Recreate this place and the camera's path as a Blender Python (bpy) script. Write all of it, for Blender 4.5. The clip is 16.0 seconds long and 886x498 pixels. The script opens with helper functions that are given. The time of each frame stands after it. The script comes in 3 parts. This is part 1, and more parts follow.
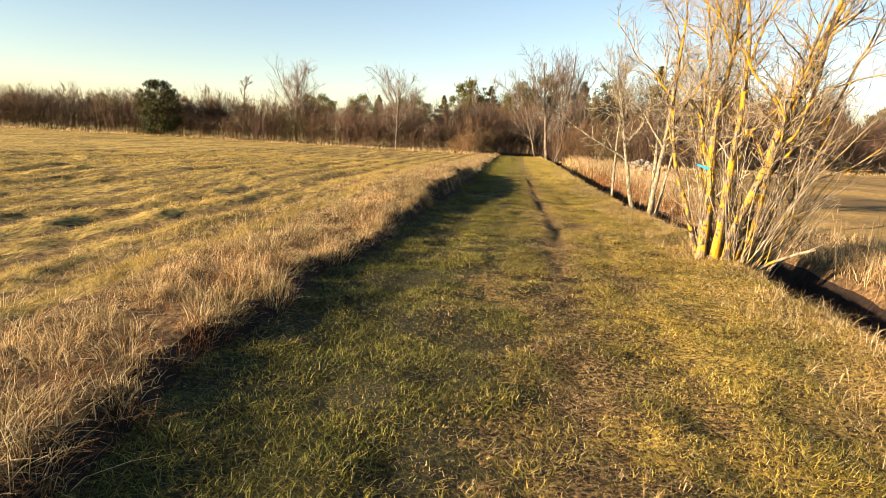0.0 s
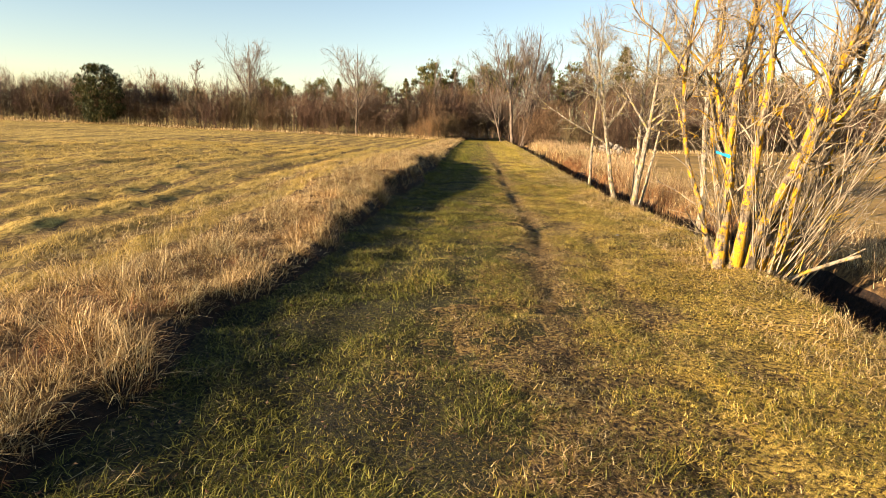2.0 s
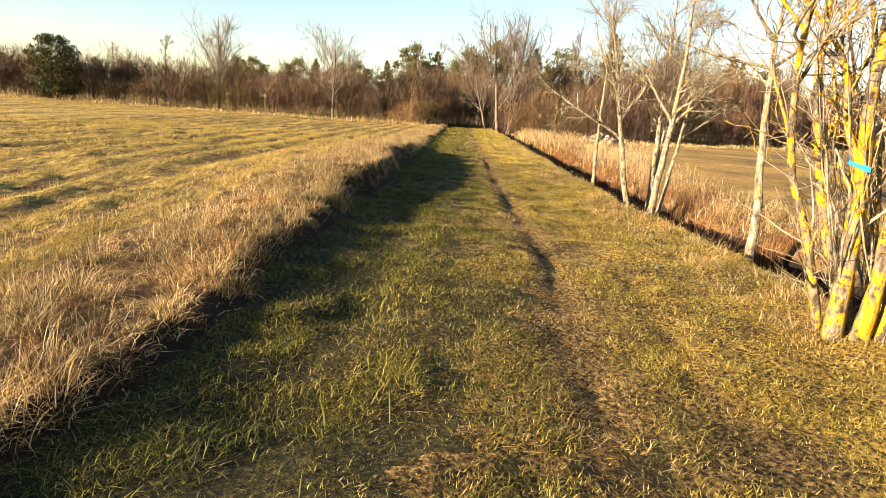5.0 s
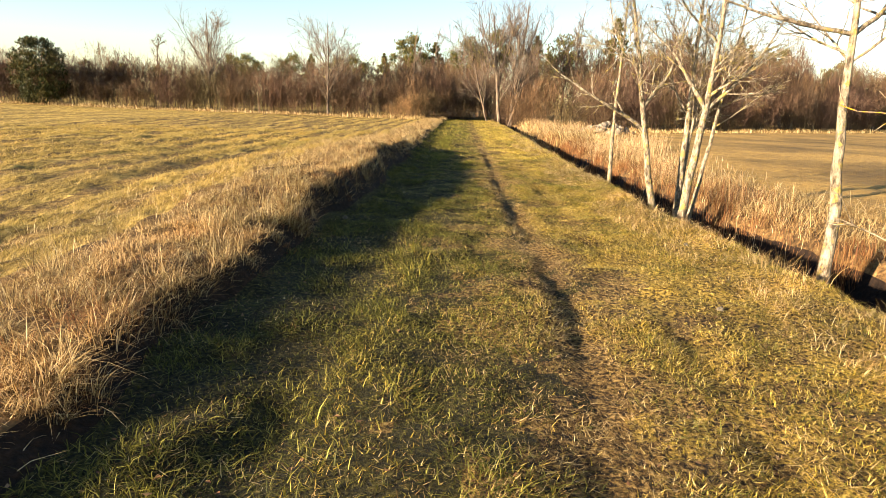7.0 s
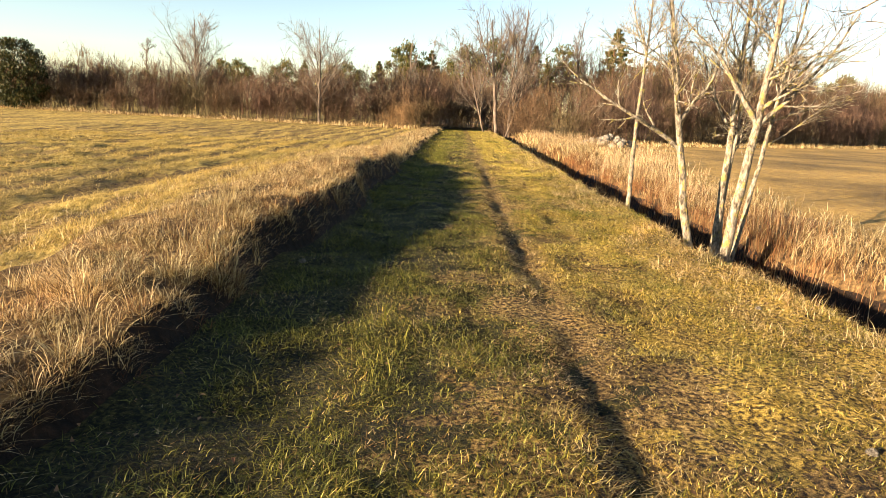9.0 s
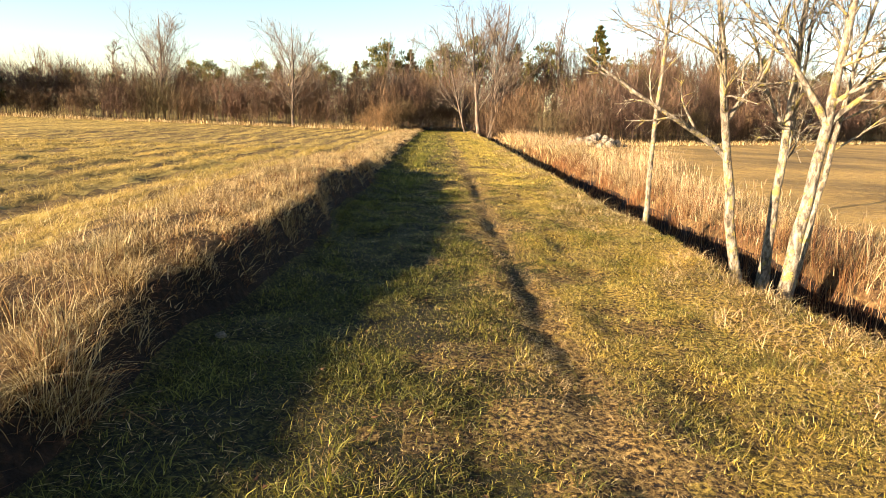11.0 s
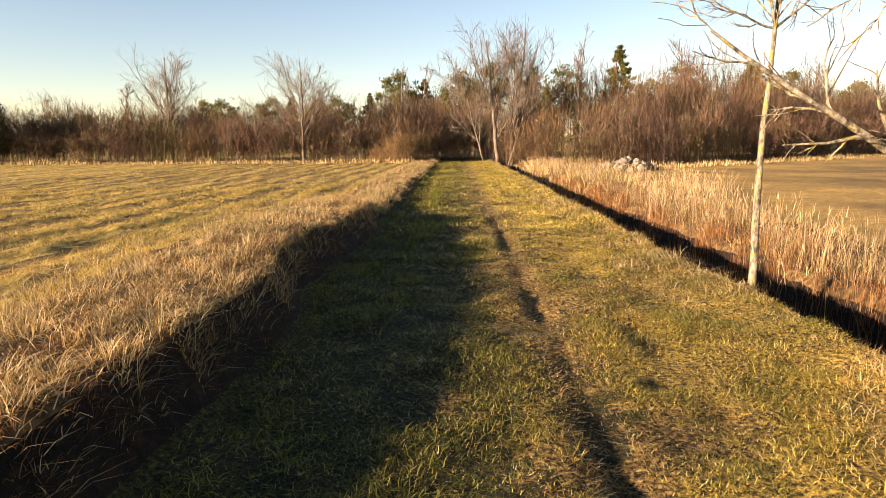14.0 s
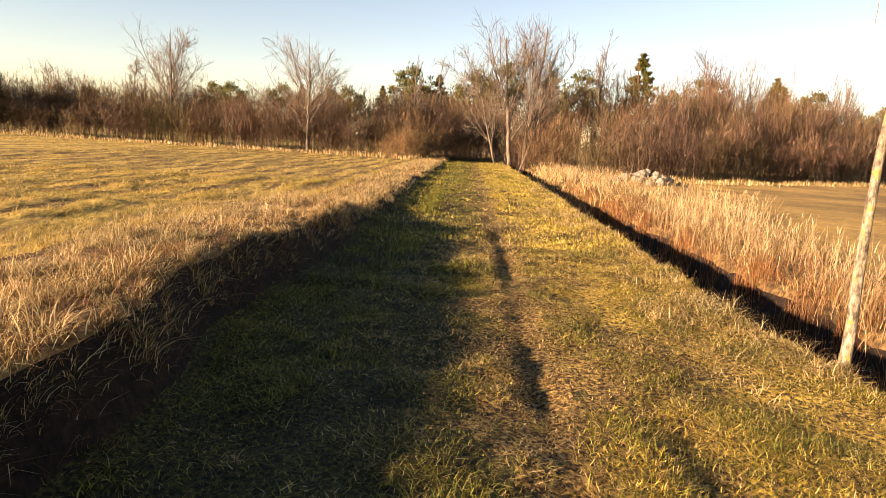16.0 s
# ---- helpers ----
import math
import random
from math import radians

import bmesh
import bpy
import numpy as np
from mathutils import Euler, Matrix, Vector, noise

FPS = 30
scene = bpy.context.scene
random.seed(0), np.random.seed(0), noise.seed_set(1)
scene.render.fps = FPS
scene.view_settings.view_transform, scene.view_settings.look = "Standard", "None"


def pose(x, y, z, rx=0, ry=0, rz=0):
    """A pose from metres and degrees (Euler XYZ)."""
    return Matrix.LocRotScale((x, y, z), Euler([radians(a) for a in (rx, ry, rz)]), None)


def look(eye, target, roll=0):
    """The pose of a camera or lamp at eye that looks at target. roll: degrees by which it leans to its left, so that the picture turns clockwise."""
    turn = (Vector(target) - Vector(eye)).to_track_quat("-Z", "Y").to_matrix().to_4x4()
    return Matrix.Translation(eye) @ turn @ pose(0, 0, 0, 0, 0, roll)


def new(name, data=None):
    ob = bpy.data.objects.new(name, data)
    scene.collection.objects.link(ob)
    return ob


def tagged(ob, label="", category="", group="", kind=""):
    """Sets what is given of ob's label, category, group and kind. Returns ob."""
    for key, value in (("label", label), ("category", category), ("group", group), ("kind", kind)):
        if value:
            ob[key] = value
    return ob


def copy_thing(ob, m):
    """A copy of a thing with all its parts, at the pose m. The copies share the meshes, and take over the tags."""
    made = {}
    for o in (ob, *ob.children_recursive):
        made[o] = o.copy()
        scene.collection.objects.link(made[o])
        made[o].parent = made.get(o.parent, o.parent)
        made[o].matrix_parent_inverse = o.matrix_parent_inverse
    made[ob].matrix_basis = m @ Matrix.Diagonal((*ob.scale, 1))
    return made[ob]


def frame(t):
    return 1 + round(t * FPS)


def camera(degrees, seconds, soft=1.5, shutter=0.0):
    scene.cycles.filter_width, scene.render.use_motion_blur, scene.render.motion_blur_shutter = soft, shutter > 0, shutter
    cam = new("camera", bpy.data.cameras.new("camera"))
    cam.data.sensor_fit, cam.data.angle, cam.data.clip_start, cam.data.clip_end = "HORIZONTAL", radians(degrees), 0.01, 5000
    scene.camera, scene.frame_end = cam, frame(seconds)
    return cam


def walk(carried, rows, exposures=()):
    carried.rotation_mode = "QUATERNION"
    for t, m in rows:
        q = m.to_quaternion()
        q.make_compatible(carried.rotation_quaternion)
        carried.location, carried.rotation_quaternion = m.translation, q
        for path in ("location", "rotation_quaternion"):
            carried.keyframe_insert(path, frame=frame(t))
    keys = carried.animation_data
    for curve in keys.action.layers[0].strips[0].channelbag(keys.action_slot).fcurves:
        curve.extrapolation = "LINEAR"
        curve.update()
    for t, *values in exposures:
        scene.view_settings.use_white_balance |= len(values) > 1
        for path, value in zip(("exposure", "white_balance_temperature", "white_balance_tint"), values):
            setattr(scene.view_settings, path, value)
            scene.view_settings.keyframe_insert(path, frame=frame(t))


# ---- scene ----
cam = camera(72.5, 16.0, soft=0.4)
METRES, EYE, TILT, LEAN, TURN = 15.15, 1.6, 0.0, 0.0, 0.0
ROWS = [
    (0.0, 0.0, 0.0, 0.0, 0.59, -10.62, -3.14),
    (0.5, 0.0012, 0.0347, -0.0008, -0.73, -11.64, -1.65),
    (1.0, 0.0041, 0.0637, 0.0007, 0.99, -11.43, -2.69),
    (1.5, 0.0039, 0.0979, -0.0001, -2.1, -10.62, -3.62),
    (2.0, 0.0071, 0.1287, -0.001, -2.79, -11.84, -2.51),
    (2.5, 0.0103, 0.1567, -0.0007, -2.76, -12.19, -2.88),
    (3.0, 0.0073, 0.1881, -0.0016, -0.68, -11.99, -1.68),
    (3.5, 0.0096, 0.2176, -0.0031, -2.47, -12.73, -2.4),
    (6.0, 0.0292, 0.3668, -0.0018, -4.96, -13.09, -3.68),
    (6.5, 0.0357, 0.3986, -0.0033, -6.33, -13.19, -1.78),
    (7.0, 0.0422, 0.4258, -0.002, -4.27, -13.75, -2.12),
    (7.5, 0.0468, 0.4582, -0.0009, -6.85, -10.35, -3.22),
    (8.0, 0.0504, 0.4907, -0.0032, -7.22, -11.11, -2.15),
    (8.5, 0.054, 0.522, -0.0021, -4.39, -12.89, -2.97),
    (11.0, 0.0662, 0.6815, -0.0019, -6.49, -12.76, -2.2),
    (11.5, 0.0718, 0.7116, 0.0021, -4.35, -8.2, 0.02),
    (12.0, 0.0726, 0.741, 0.0047, -4.06, -5.98, -0.76),
    (12.5, 0.0753, 0.7712, 0.0016, -4.27, -7.11, 2.92),
    (13.0, 0.0771, 0.8004, 0.0002, -2.8, -8.78, -0.18),
    (13.5, 0.0811, 0.8312, 0.0028, -4.07, -9.36, -1.52),
    (14.0, 0.0892, 0.8628, -0.0005, -4.86, -10.14, 0.29),
    (14.5, 0.0971, 0.8901, -0.0015, -4.89, -10.54, -2.17),
    (15.0, 0.1047, 0.9229, -0.001, -6.63, -9.55, -3.38),
    (15.5, 0.1137, 0.9544, -0.0023, -5.61, -10.17, -1.26),
    (16.0, 0.1169, 0.987, -0.0039, -3.55, -10.27, -3.58),
]
EXPOSURES = [(0.0, 2.15, 6750, 16), (0.5, 2.05, 6750, 16), (3.5, 2.2, 6850, 15), (6.0, 2.38, 6800, 13), (7.0, 2.38, 6750, 13), (8.0, 2.12, 6750, 18), (8.5, 2.22, 6750, 14), (11.0, 2.45, 6700, 15),
             (11.5, 2.1, 6450, 16), (12.0, 1.92, 6300, 17), (12.5, 2.0, 6500, 18), (14.0, 2.15, 7100, 21), (16.0, 2.27, 7700, 26)]
walk(cam, [(t, pose(0, 0, EYE, TILT, LEAN, TURN) @ pose(METRES * x, METRES * y, METRES * z, 90 + pitch, roll, yaw)) for t, x, y, z, yaw, pitch, roll in ROWS], EXPOSURES)


# ---- light ----
SUN_EL, SUN_AZ = 12.5, 208.0   # azimuth of the sun, counted from +x towards +y: left and somewhat behind the walk
world = bpy.data.worlds.new("world")
scene.world = world
world.use_nodes = True
wn = world.node_tree.nodes
sky = wn.new("ShaderNodeTexSky")
sky.sky_type, sky.sun_disc = "NISHITA", False
sky.sun_elevation, sky.sun_rotation = radians(SUN_EL), radians(90 - SUN_AZ)
sky.air_density, sky.dust_density, sky.ozone_density = 1.0, 0.05, 1.4
world.node_tree.links.new(sky.outputs[0], wn["Background"].inputs[0])
wn["Background"].inputs[1].default_value = 0.050
sun = new("sun", bpy.data.lights.new("sun", "SUN"))
sun.data.energy, sun.data.angle, sun.data.color = 5.0, radians(0.5), (1.0, 0.80, 0.56)
sun_from = Vector((math.cos(radians(SUN_AZ)) * math.cos(radians(SUN_EL)), math.sin(radians(SUN_AZ)) * math.cos(radians(SUN_EL)), math.sin(radians(SUN_EL))))
sun.matrix_world = look(sun_from * 50, (0, 0, 0))


# ---- materials ----
def ramp_node(nt, stops):
    r = nt.nodes.new("ShaderNodeValToRGB")
    r.color_ramp.elements[0].position, r.color_ramp.elements[0].color = stops[0][0], (*stops[0][1], 1)
    r.color_ramp.elements[1].position, r.color_ramp.elements[1].color = stops[-1][0], (*stops[-1][1], 1)
    for p, c in stops[1:-1]:
        r.color_ramp.elements.new(p).color = (*c, 1)
    return r


def mixed(nt, a, b, fac, mode="MIX"):
    m = nt.nodes.new("ShaderNodeMix")
    m.data_type, m.blend_type = "RGBA", mode
    for sock, v in ((m.inputs[6], a), (m.inputs[7], b), (m.inputs[0], fac)):
        if hasattr(v, "is_output"):
            nt.links.new(v, sock)
        else:
            sock.default_value = v if isinstance(v, (int, float)) else (*v, 1)
    return m.outputs[2]


def noise_node(nt, scale, detail=4, rough=0.6, stretch=None):
    co = nt.nodes.new("ShaderNodeTexCoord")
    out = co.outputs["Object"]
    if stretch:
        mp = nt.nodes.new("ShaderNodeMapping")
        mp.inputs["Scale"].default_value = stretch
        nt.links.new(out, mp.inputs[0])
        out = mp.outputs[0]
    n = nt.nodes.new("ShaderNodeTexNoise")
    n.inputs["Scale"].default_value, n.inputs["Detail"].default_value, n.inputs["Roughness"].default_value = scale, detail, rough
    nt.links.new(out, n.inputs["Vector"])
    return n.outputs[0]


def base_material(name, rough=0.85):
    m = bpy.data.materials.new(name)
    m.use_nodes = True
    b = m.node_tree.nodes["Principled BSDF"]
    b.inputs["Roughness"].default_value = rough
    b.inputs["Specular IOR Level"].default_value = 0.25
    return m, m.node_tree, b


def bumped(nt, b, value, strength, distance):
    n = nt.nodes.new("ShaderNodeBump")
    n.inputs["Strength"].default_value, n.inputs["Distance"].default_value = strength, distance
    nt.links.new(value, n.inputs["Height"])
    nt.links.new(n.outputs[0], b.inputs["Normal"])


def soil_material(name, stops, scale, big, bump=0.03, stretch=None, streak=None):
    """Ground: fine grain over broad patches, with relief."""
    m, nt, b = base_material(name, 0.95)
    fine, broad = noise_node(nt, scale, 6, 0.7, stretch), noise_node(nt, big, 3, 0.6, streak or stretch)
    a = ramp_node(nt, stops)
    nt.links.new(fine, a.inputs[0])
    c = ramp_node(nt, [(0.34, (0.45, 0.43, 0.42)), (0.62, (1.3, 1.25, 1.15))])
    nt.links.new(broad, c.inputs[0])
    nt.links.new(mixed(nt, a.outputs[0], c.outputs[0], 1.0, "MULTIPLY"), b.inputs["Base Color"])
    bumped(nt, b, fine, 1.0, bump)
    return m


def blade_material(name, colours, big=0.5, glow=0.35, rough=0.6):
    """Leaves, blades and twigs: each piece its own tone, broad patches, light shining through."""
    m, nt, b = base_material(name, rough)
    geo = nt.nodes.new("ShaderNodeNewGeometry")
    n = len(colours)
    r = ramp_node(nt, [(i / max(1, n - 1), c) for i, c in enumerate(colours)])
    nt.links.new(geo.outputs["Random Per Island"], r.inputs[0])
    c = ramp_node(nt, [(0.3, (0.58, 0.64, 0.58)), (0.7, (1.3, 1.2, 1.05))])
    nt.links.new(noise_node(nt, big, 3), c.inputs[0])
    col = mixed(nt, r.outputs[0], c.outputs[0], 1.0, "MULTIPLY")
    nt.links.new(col, b.inputs["Base Color"])
    if glow:
        t, mx = nt.nodes.new("ShaderNodeBsdfTranslucent"), nt.nodes.new("ShaderNodeMixShader")
        mx.inputs[0].default_value = glow
        nt.links.new(col, t.inputs[0])
        nt.links.new(b.outputs[0], mx.inputs[1])
        nt.links.new(t.outputs[0], mx.inputs[2])
        nt.links.new(mx.outputs[0], nt.nodes["Material Output"].inputs[0])
    return m


def bark_material(name, dark, light, lichen, amount, scale=9.0):
    """Bark: streaked grain, with crusts of lichen over a share of it."""
    m, nt, b = base_material(name, 0.9)
    grain = noise_node(nt, scale, 6, 0.7, (1, 1, 0.45))
    r = ramp_node(nt, [(0.36, tuple(v * 0.35 for v in dark)), (0.44, dark), (0.62, light)])
    nt.links.new(grain, r.inputs[0])
    mask = ramp_node(nt, [(0.62 - amount, (0, 0, 0)), (0.68 - amount, (1, 1, 1))])
    nt.links.new(noise_node(nt, scale * 0.45, 5, 0.7), mask.inputs[0])
    lr = ramp_node(nt, [(0.3, tuple(v * 0.5 for v in lichen)), (0.7, lichen)])
    nt.links.new(noise_node(nt, scale * 4, 3), lr.inputs[0])
    nt.links.new(mixed(nt, r.outputs[0], lr.outputs[0], mask.outputs[0]), b.inputs["Base Color"])
    bumped(nt, b, grain, 1.0, 0.05)
    return m


def shrub_material(name, tones):
    """Twigs of a thicket: the tone differs from shrub to shrub and twig to twig."""
    m, nt, b = base_material(name, 0.85)
    info, geo = nt.nodes.new("ShaderNodeObjectInfo"), nt.nodes.new("ShaderNodeNewGeometry")
    r = ramp_node(nt, [(i / (len(tones) - 1), c) for i, c in enumerate(tones)])
    nt.links.new(info.outputs["Random"], r.inputs[0])
    v = ramp_node(nt, [(0.0, (0.55, 0.55, 0.6)), (1.0, (1.5, 1.45, 1.35))])
    nt.links.new(geo.outputs["Random Per Island"], v.inputs[0])
    nt.links.new(mixed(nt, r.outputs[0], v.outputs[0], 1.0, "MULTIPLY"), b.inputs["Base Color"])
    return m


M_PATH = soil_material("trodden_turf", [(0.42, (0.010, 0.006, 0.003)), (0.5, (0.13, 0.083, 0.027)), (0.62, (0.40, 0.28, 0.10))], 32, 1.1, 0.05)
# Greener turf of the left half, its colour also darkened to deepen the shade.
M_SHADE_TURF = soil_material("shade_dark_green_turf", [(0.42, (0.008, 0.008, 0.003)), (0.52, (0.035, 0.034, 0.008)), (0.66, (0.11, 0.095, 0.025))], 34, 1.1, 0.05)
# Yellow-green turf of the right half, its colour also raised to look sunlit.
M_SUN_MOSS = soil_material("sun_bright_mossy_turf", [(0.42, (0.028, 0.018, 0.006)), (0.5, (0.23, 0.165, 0.034)), (0.62, (0.52, 0.38, 0.09))], 30, 1.1, 0.05)
M_VERGE = soil_material("straw_litter", [(0.36, (0.03, 0.018, 0.008)), (0.55, (0.17, 0.105, 0.042)), (0.75, (0.36, 0.245, 0.11))], 12, 0.9, 0.05)
M_FIELD = soil_material("mown_field_turf", [(0.36, (0.10, 0.066, 0.02)), (0.5, (0.29, 0.215, 0.055)), (0.66, (0.50, 0.37, 0.115))], 6, 1.0, 0.10, (2.0, 0.6, 1), (1.5, 0.13, 1))
M_GAP = soil_material("brown_thatch", [(0.36, (0.05, 0.03, 0.012)), (0.5, (0.15, 0.10, 0.032)), (0.68, (0.30, 0.21, 0.07))], 9, 0.7, 0.08)
# Bare earth of ditch and bank face, blackened to stand in for deep shade.
M_SHADE_EARTH = soil_material("shade_dark_earth", [(0.35, (0.005, 0.003, 0.002)), (0.55, (0.020, 0.011, 0.006)), (0.75, (0.06, 0.032, 0.016))], 14, 1.2, 0.06)
M_SOIL = soil_material("ploughed_soil", [(0.3, (0.17, 0.105, 0.032)), (0.55, (0.28, 0.185, 0.055)), (0.8, (0.36, 0.25, 0.075))], 5, 0.15, 0.05)
# Green blades, with tones lowered so the shaded strip comes out darker.
M_SHADE_GREEN = blade_material("shade_dark_green_grass", [(0.032, 0.042, 0.008), (0.072, 0.075, 0.011), (0.16, 0.15, 0.022), (0.34, 0.33, 0.08)], 0.8)
# Yellow-green blades, tones lifted to add to the sun on the right half.
M_SUN_MOSSY = blade_material("sun_bright_yellow_green_grass", [(0.06, 0.045, 0.01), (0.28, 0.22, 0.03), (0.58, 0.44, 0.075), (0.85, 0.68, 0.27)], 0.8)
M_TROD = blade_material("withered_grass", [(0.03, 0.016, 0.008), (0.10, 0.058, 0.022), (0.34, 0.23, 0.085), (0.82, 0.66, 0.38)], 1.2)
M_STRAW = blade_material("straw", [(0.06, 0.03, 0.013), (0.24, 0.15, 0.06), (0.52, 0.38, 0.18), (0.82, 0.68, 0.43)], 1.1)
M_GOLD = blade_material("golden_stubble", [(0.22, 0.17, 0.035), (0.37, 0.275, 0.07), (0.50, 0.37, 0.12), (0.62, 0.48, 0.2)], 0.35)
M_RED = blade_material("rust_sedge", [(0.08, 0.03, 0.014), (0.16, 0.065, 0.027), (0.24, 0.12, 0.05), (0.33, 0.20, 0.09)], 1.0)
M_REED = blade_material("pale_reed", [(0.22, 0.135, 0.07), (0.34, 0.23, 0.125), (0.45, 0.33, 0.20), (0.54, 0.42, 0.28)], 0.6)
M_LEAF = blade_material("fallen_leaf", [(0.06, 0.03, 0.016), (0.15, 0.08, 0.04), (0.28, 0.18, 0.1)], 2.0, 0.1)
M_ASH = bark_material("pale_ash_bark", (0.13, 0.105, 0.072), (0.38, 0.325, 0.24), (0.36, 0.29, 0.09), 0.08, 20.0)
M_FARASH = bark_material("grey_branch_bark", (0.09, 0.068, 0.05), (0.19, 0.148, 0.11), (0.4, 0.32, 0.12), 0.0, 3)
M_WILLOW = bark_material("lichened_bark", (0.08, 0.06, 0.04), (0.27, 0.22, 0.145), (0.54, 0.31, 0.014), 0.135, 15)
M_SHOOT = bark_material("grey_shoot_bark", (0.15, 0.12, 0.08), (0.37, 0.30, 0.205), (0.40, 0.26, 0.03), 0.06, 6)
M_TWIG = shrub_material("thicket_twig", [(0.09, 0.057, 0.042), (0.14, 0.083, 0.055), (0.10, 0.07, 0.045), (0.16, 0.10, 0.055), (0.09, 0.075, 0.035)])
M_BROOM = blade_material("tan_twig", [(0.13, 0.075, 0.04), (0.22, 0.13, 0.065), (0.32, 0.2, 0.1)], 0.8, 0.0)
M_NEEDLE = blade_material("pine_needles", [(0.03, 0.04, 0.01), (0.075, 0.08, 0.018), (0.13, 0.12, 0.028), (0.18, 0.145, 0.04)], 0.4, 0.15)
M_JUNIPER = blade_material("juniper_needles", [(0.012, 0.02, 0.007), (0.03, 0.04, 0.011), (0.06, 0.062, 0.018), (0.10, 0.075, 0.025)], 0.6, 0.1)
M_PINEBARK = bark_material("pine_bark", (0.10, 0.05, 0.03), (0.26, 0.14, 0.07), (0.3, 0.25, 0.15), 0.0, 4)
M_STONE = soil_material("field_stone", [(0.3, (0.10, 0.085, 0.065)), (0.55, (0.2, 0.18, 0.15)), (0.75, (0.3, 0.28, 0.24))], 6, 1.5, 0.02)
M_RIBBON, _nt, _b = base_material("blue_ribbon", 0.45)
_r = ramp_node(_nt, [(0.35, (0.01, 0.22, 0.42)), (0.65, (0.03, 0.42, 0.66))])
_nt.links.new(noise_node(_nt, 30, 3), _r.inputs[0])
_nt.links.new(_r.outputs[0], _b.inputs["Base Color"])

rng = np.random.default_rng(7)


# ---- mesh helpers ----
def tri_mesh(name, verts, tris, smooth=False):
    me = bpy.data.meshes.new(name)
    verts, tris = np.asarray(verts, np.float32), np.asarray(tris, np.int32)
    me.vertices.add(len(verts))
    me.vertices.foreach_set("co", verts.ravel())
    me.loops.add(tris.size)
    me.loops.foreach_set("vertex_index", tris.ravel())
    me.polygons.add(len(tris))
    me.polygons.foreach_set("loop_start", np.arange(0, tris.size, 3, dtype=np.int32))
    if smooth:
        me.polygons.foreach_set("use_smooth", np.ones(len(tris), bool))
    me.update(calc_edges=True)
    return me


def part(name, verts, tris, material, parent=None, label="", smooth=False):
    me = tri_mesh(name, verts, tris, smooth)
    me.materials.append(material)
    ob = new(name, me)
    ob.parent = parent
    if label:
        ob["label"] = label
    return ob


def blades(x, y, z, h, w, lean, segs=2, heading=None, droop=0.3):
    """Curved, tapering blades standing at x, y, z: vertices and triangles."""
    n = len(x)
    az = rng.uniform(0, 2 * np.pi, n) if heading is None else heading
    dx, dy = np.cos(az), np.sin(az)
    tw = az + np.pi / 2 + rng.uniform(-0.7, 0.7, n)
    sx, sy = np.cos(tw) * w / 2, np.sin(tw) * w / 2
    cols = []
    for k in range(segs + 1):
        s = k / segs
        px, py = x + dx * h * lean * s ** 1.7, y + dy * h * lean * s ** 1.7
        pz = z + h * (s - droop * lean * s * s)
        if k < segs:
            f = 1 - 0.6 * s
            cols += [np.stack([px - sx * f, py - sy * f, pz], 1), np.stack([px + sx * f, py + sy * f, pz], 1)]
        else:
            cols.append(np.stack([px, py, pz], 1))
    per = 2 * segs + 1
    v = np.stack(cols, 1).reshape(-1, 3)
    t = []
    for k in range(segs - 1):
        a = 2 * k
        t += [(a, a + 1, a + 3), (a, a + 3, a + 2)]
    t.append((2 * segs - 2, 2 * segs - 1, 2 * segs))
    f = (np.arange(n)[:, None, None] * per + np.array(t)[None]).reshape(-1, 3)
    return v, f


def tube(pts, radii, sides):
    """A tapering tube along points."""
    pts = np.asarray(pts, float)
    n = len(pts)
    tan = np.gradient(pts, axis=0)
    tan /= np.linalg.norm(tan, axis=1)[:, None] + 1e-9
    ref = np.array([1.0, 0, 0]) if abs(tan[0, 0]) < 0.8 else np.array([0, 1.0, 0])
    a = np.cross(tan, ref)
    a /= np.linalg.norm(a, axis=1)[:, None] + 1e-9
    b = np.cross(tan, a)
    ang = np.arange(sides) * 2 * np.pi / sides
    ring = a[:, None] * np.cos(ang)[None, :, None] + b[:, None] * np.sin(ang)[None, :, None]
    v = (pts[:, None] + ring * np.asarray(radii)[:, None, None]).reshape(-1, 3)
    i, j = np.meshgrid(np.arange(n - 1), np.arange(sides), indexing="ij")
    p, q = (i * sides + j).ravel(), (i * sides + (j + 1) % sides).ravel()
    return v, np.concatenate([np.stack([p, q, q + sides], 1), np.stack([p, q + sides, p + sides], 1)])


def joined(pieces):
    vs, fs, o = [], [], 0
    for v, f in pieces:
        vs.append(v)
        fs.append(f + o)
        o += len(v)
    return np.concatenate(vs), np.concatenate(fs)


def value_noise(x, y, scale, seed=0):
    """Smooth noise in 0..1 on a plane."""
    g = np.random.default_rng(1000 + seed).random((64, 64))
    u, v = np.asarray(x) / scale, np.asarray(y) / scale
    i, j = np.floor(u).astype(int), np.floor(v).astype(int)
    fu, fv = u - i, v - j
    fu, fv = fu * fu * (3 - 2 * fu), fv * fv * (3 - 2 * fv)
    p = lambda a, b: g[a % 64, b % 64]
    return (p(i, j) * (1 - fu) + p(i + 1, j) * fu) * (1 - fv) + (p(i, j + 1) * (1 - fu) + p(i + 1, j + 1) * fu) * fv


# ---- the plan: a green lane between a field and a ditch ----
LANE_Y = [-60, 0, 3, 6, 11, 18, 26, 41, 60, 90]
LANE_L = [-3.5, -1.75, -1.6, -1.32, -0.70, 0.32, 1.25, 2.7, 5.0, 9.0]
LANE_R = [-0.5, 2.9, 3.3, 3.95, 4.5, 4.95, 5.65, 7.3, 9.2, 13.0]
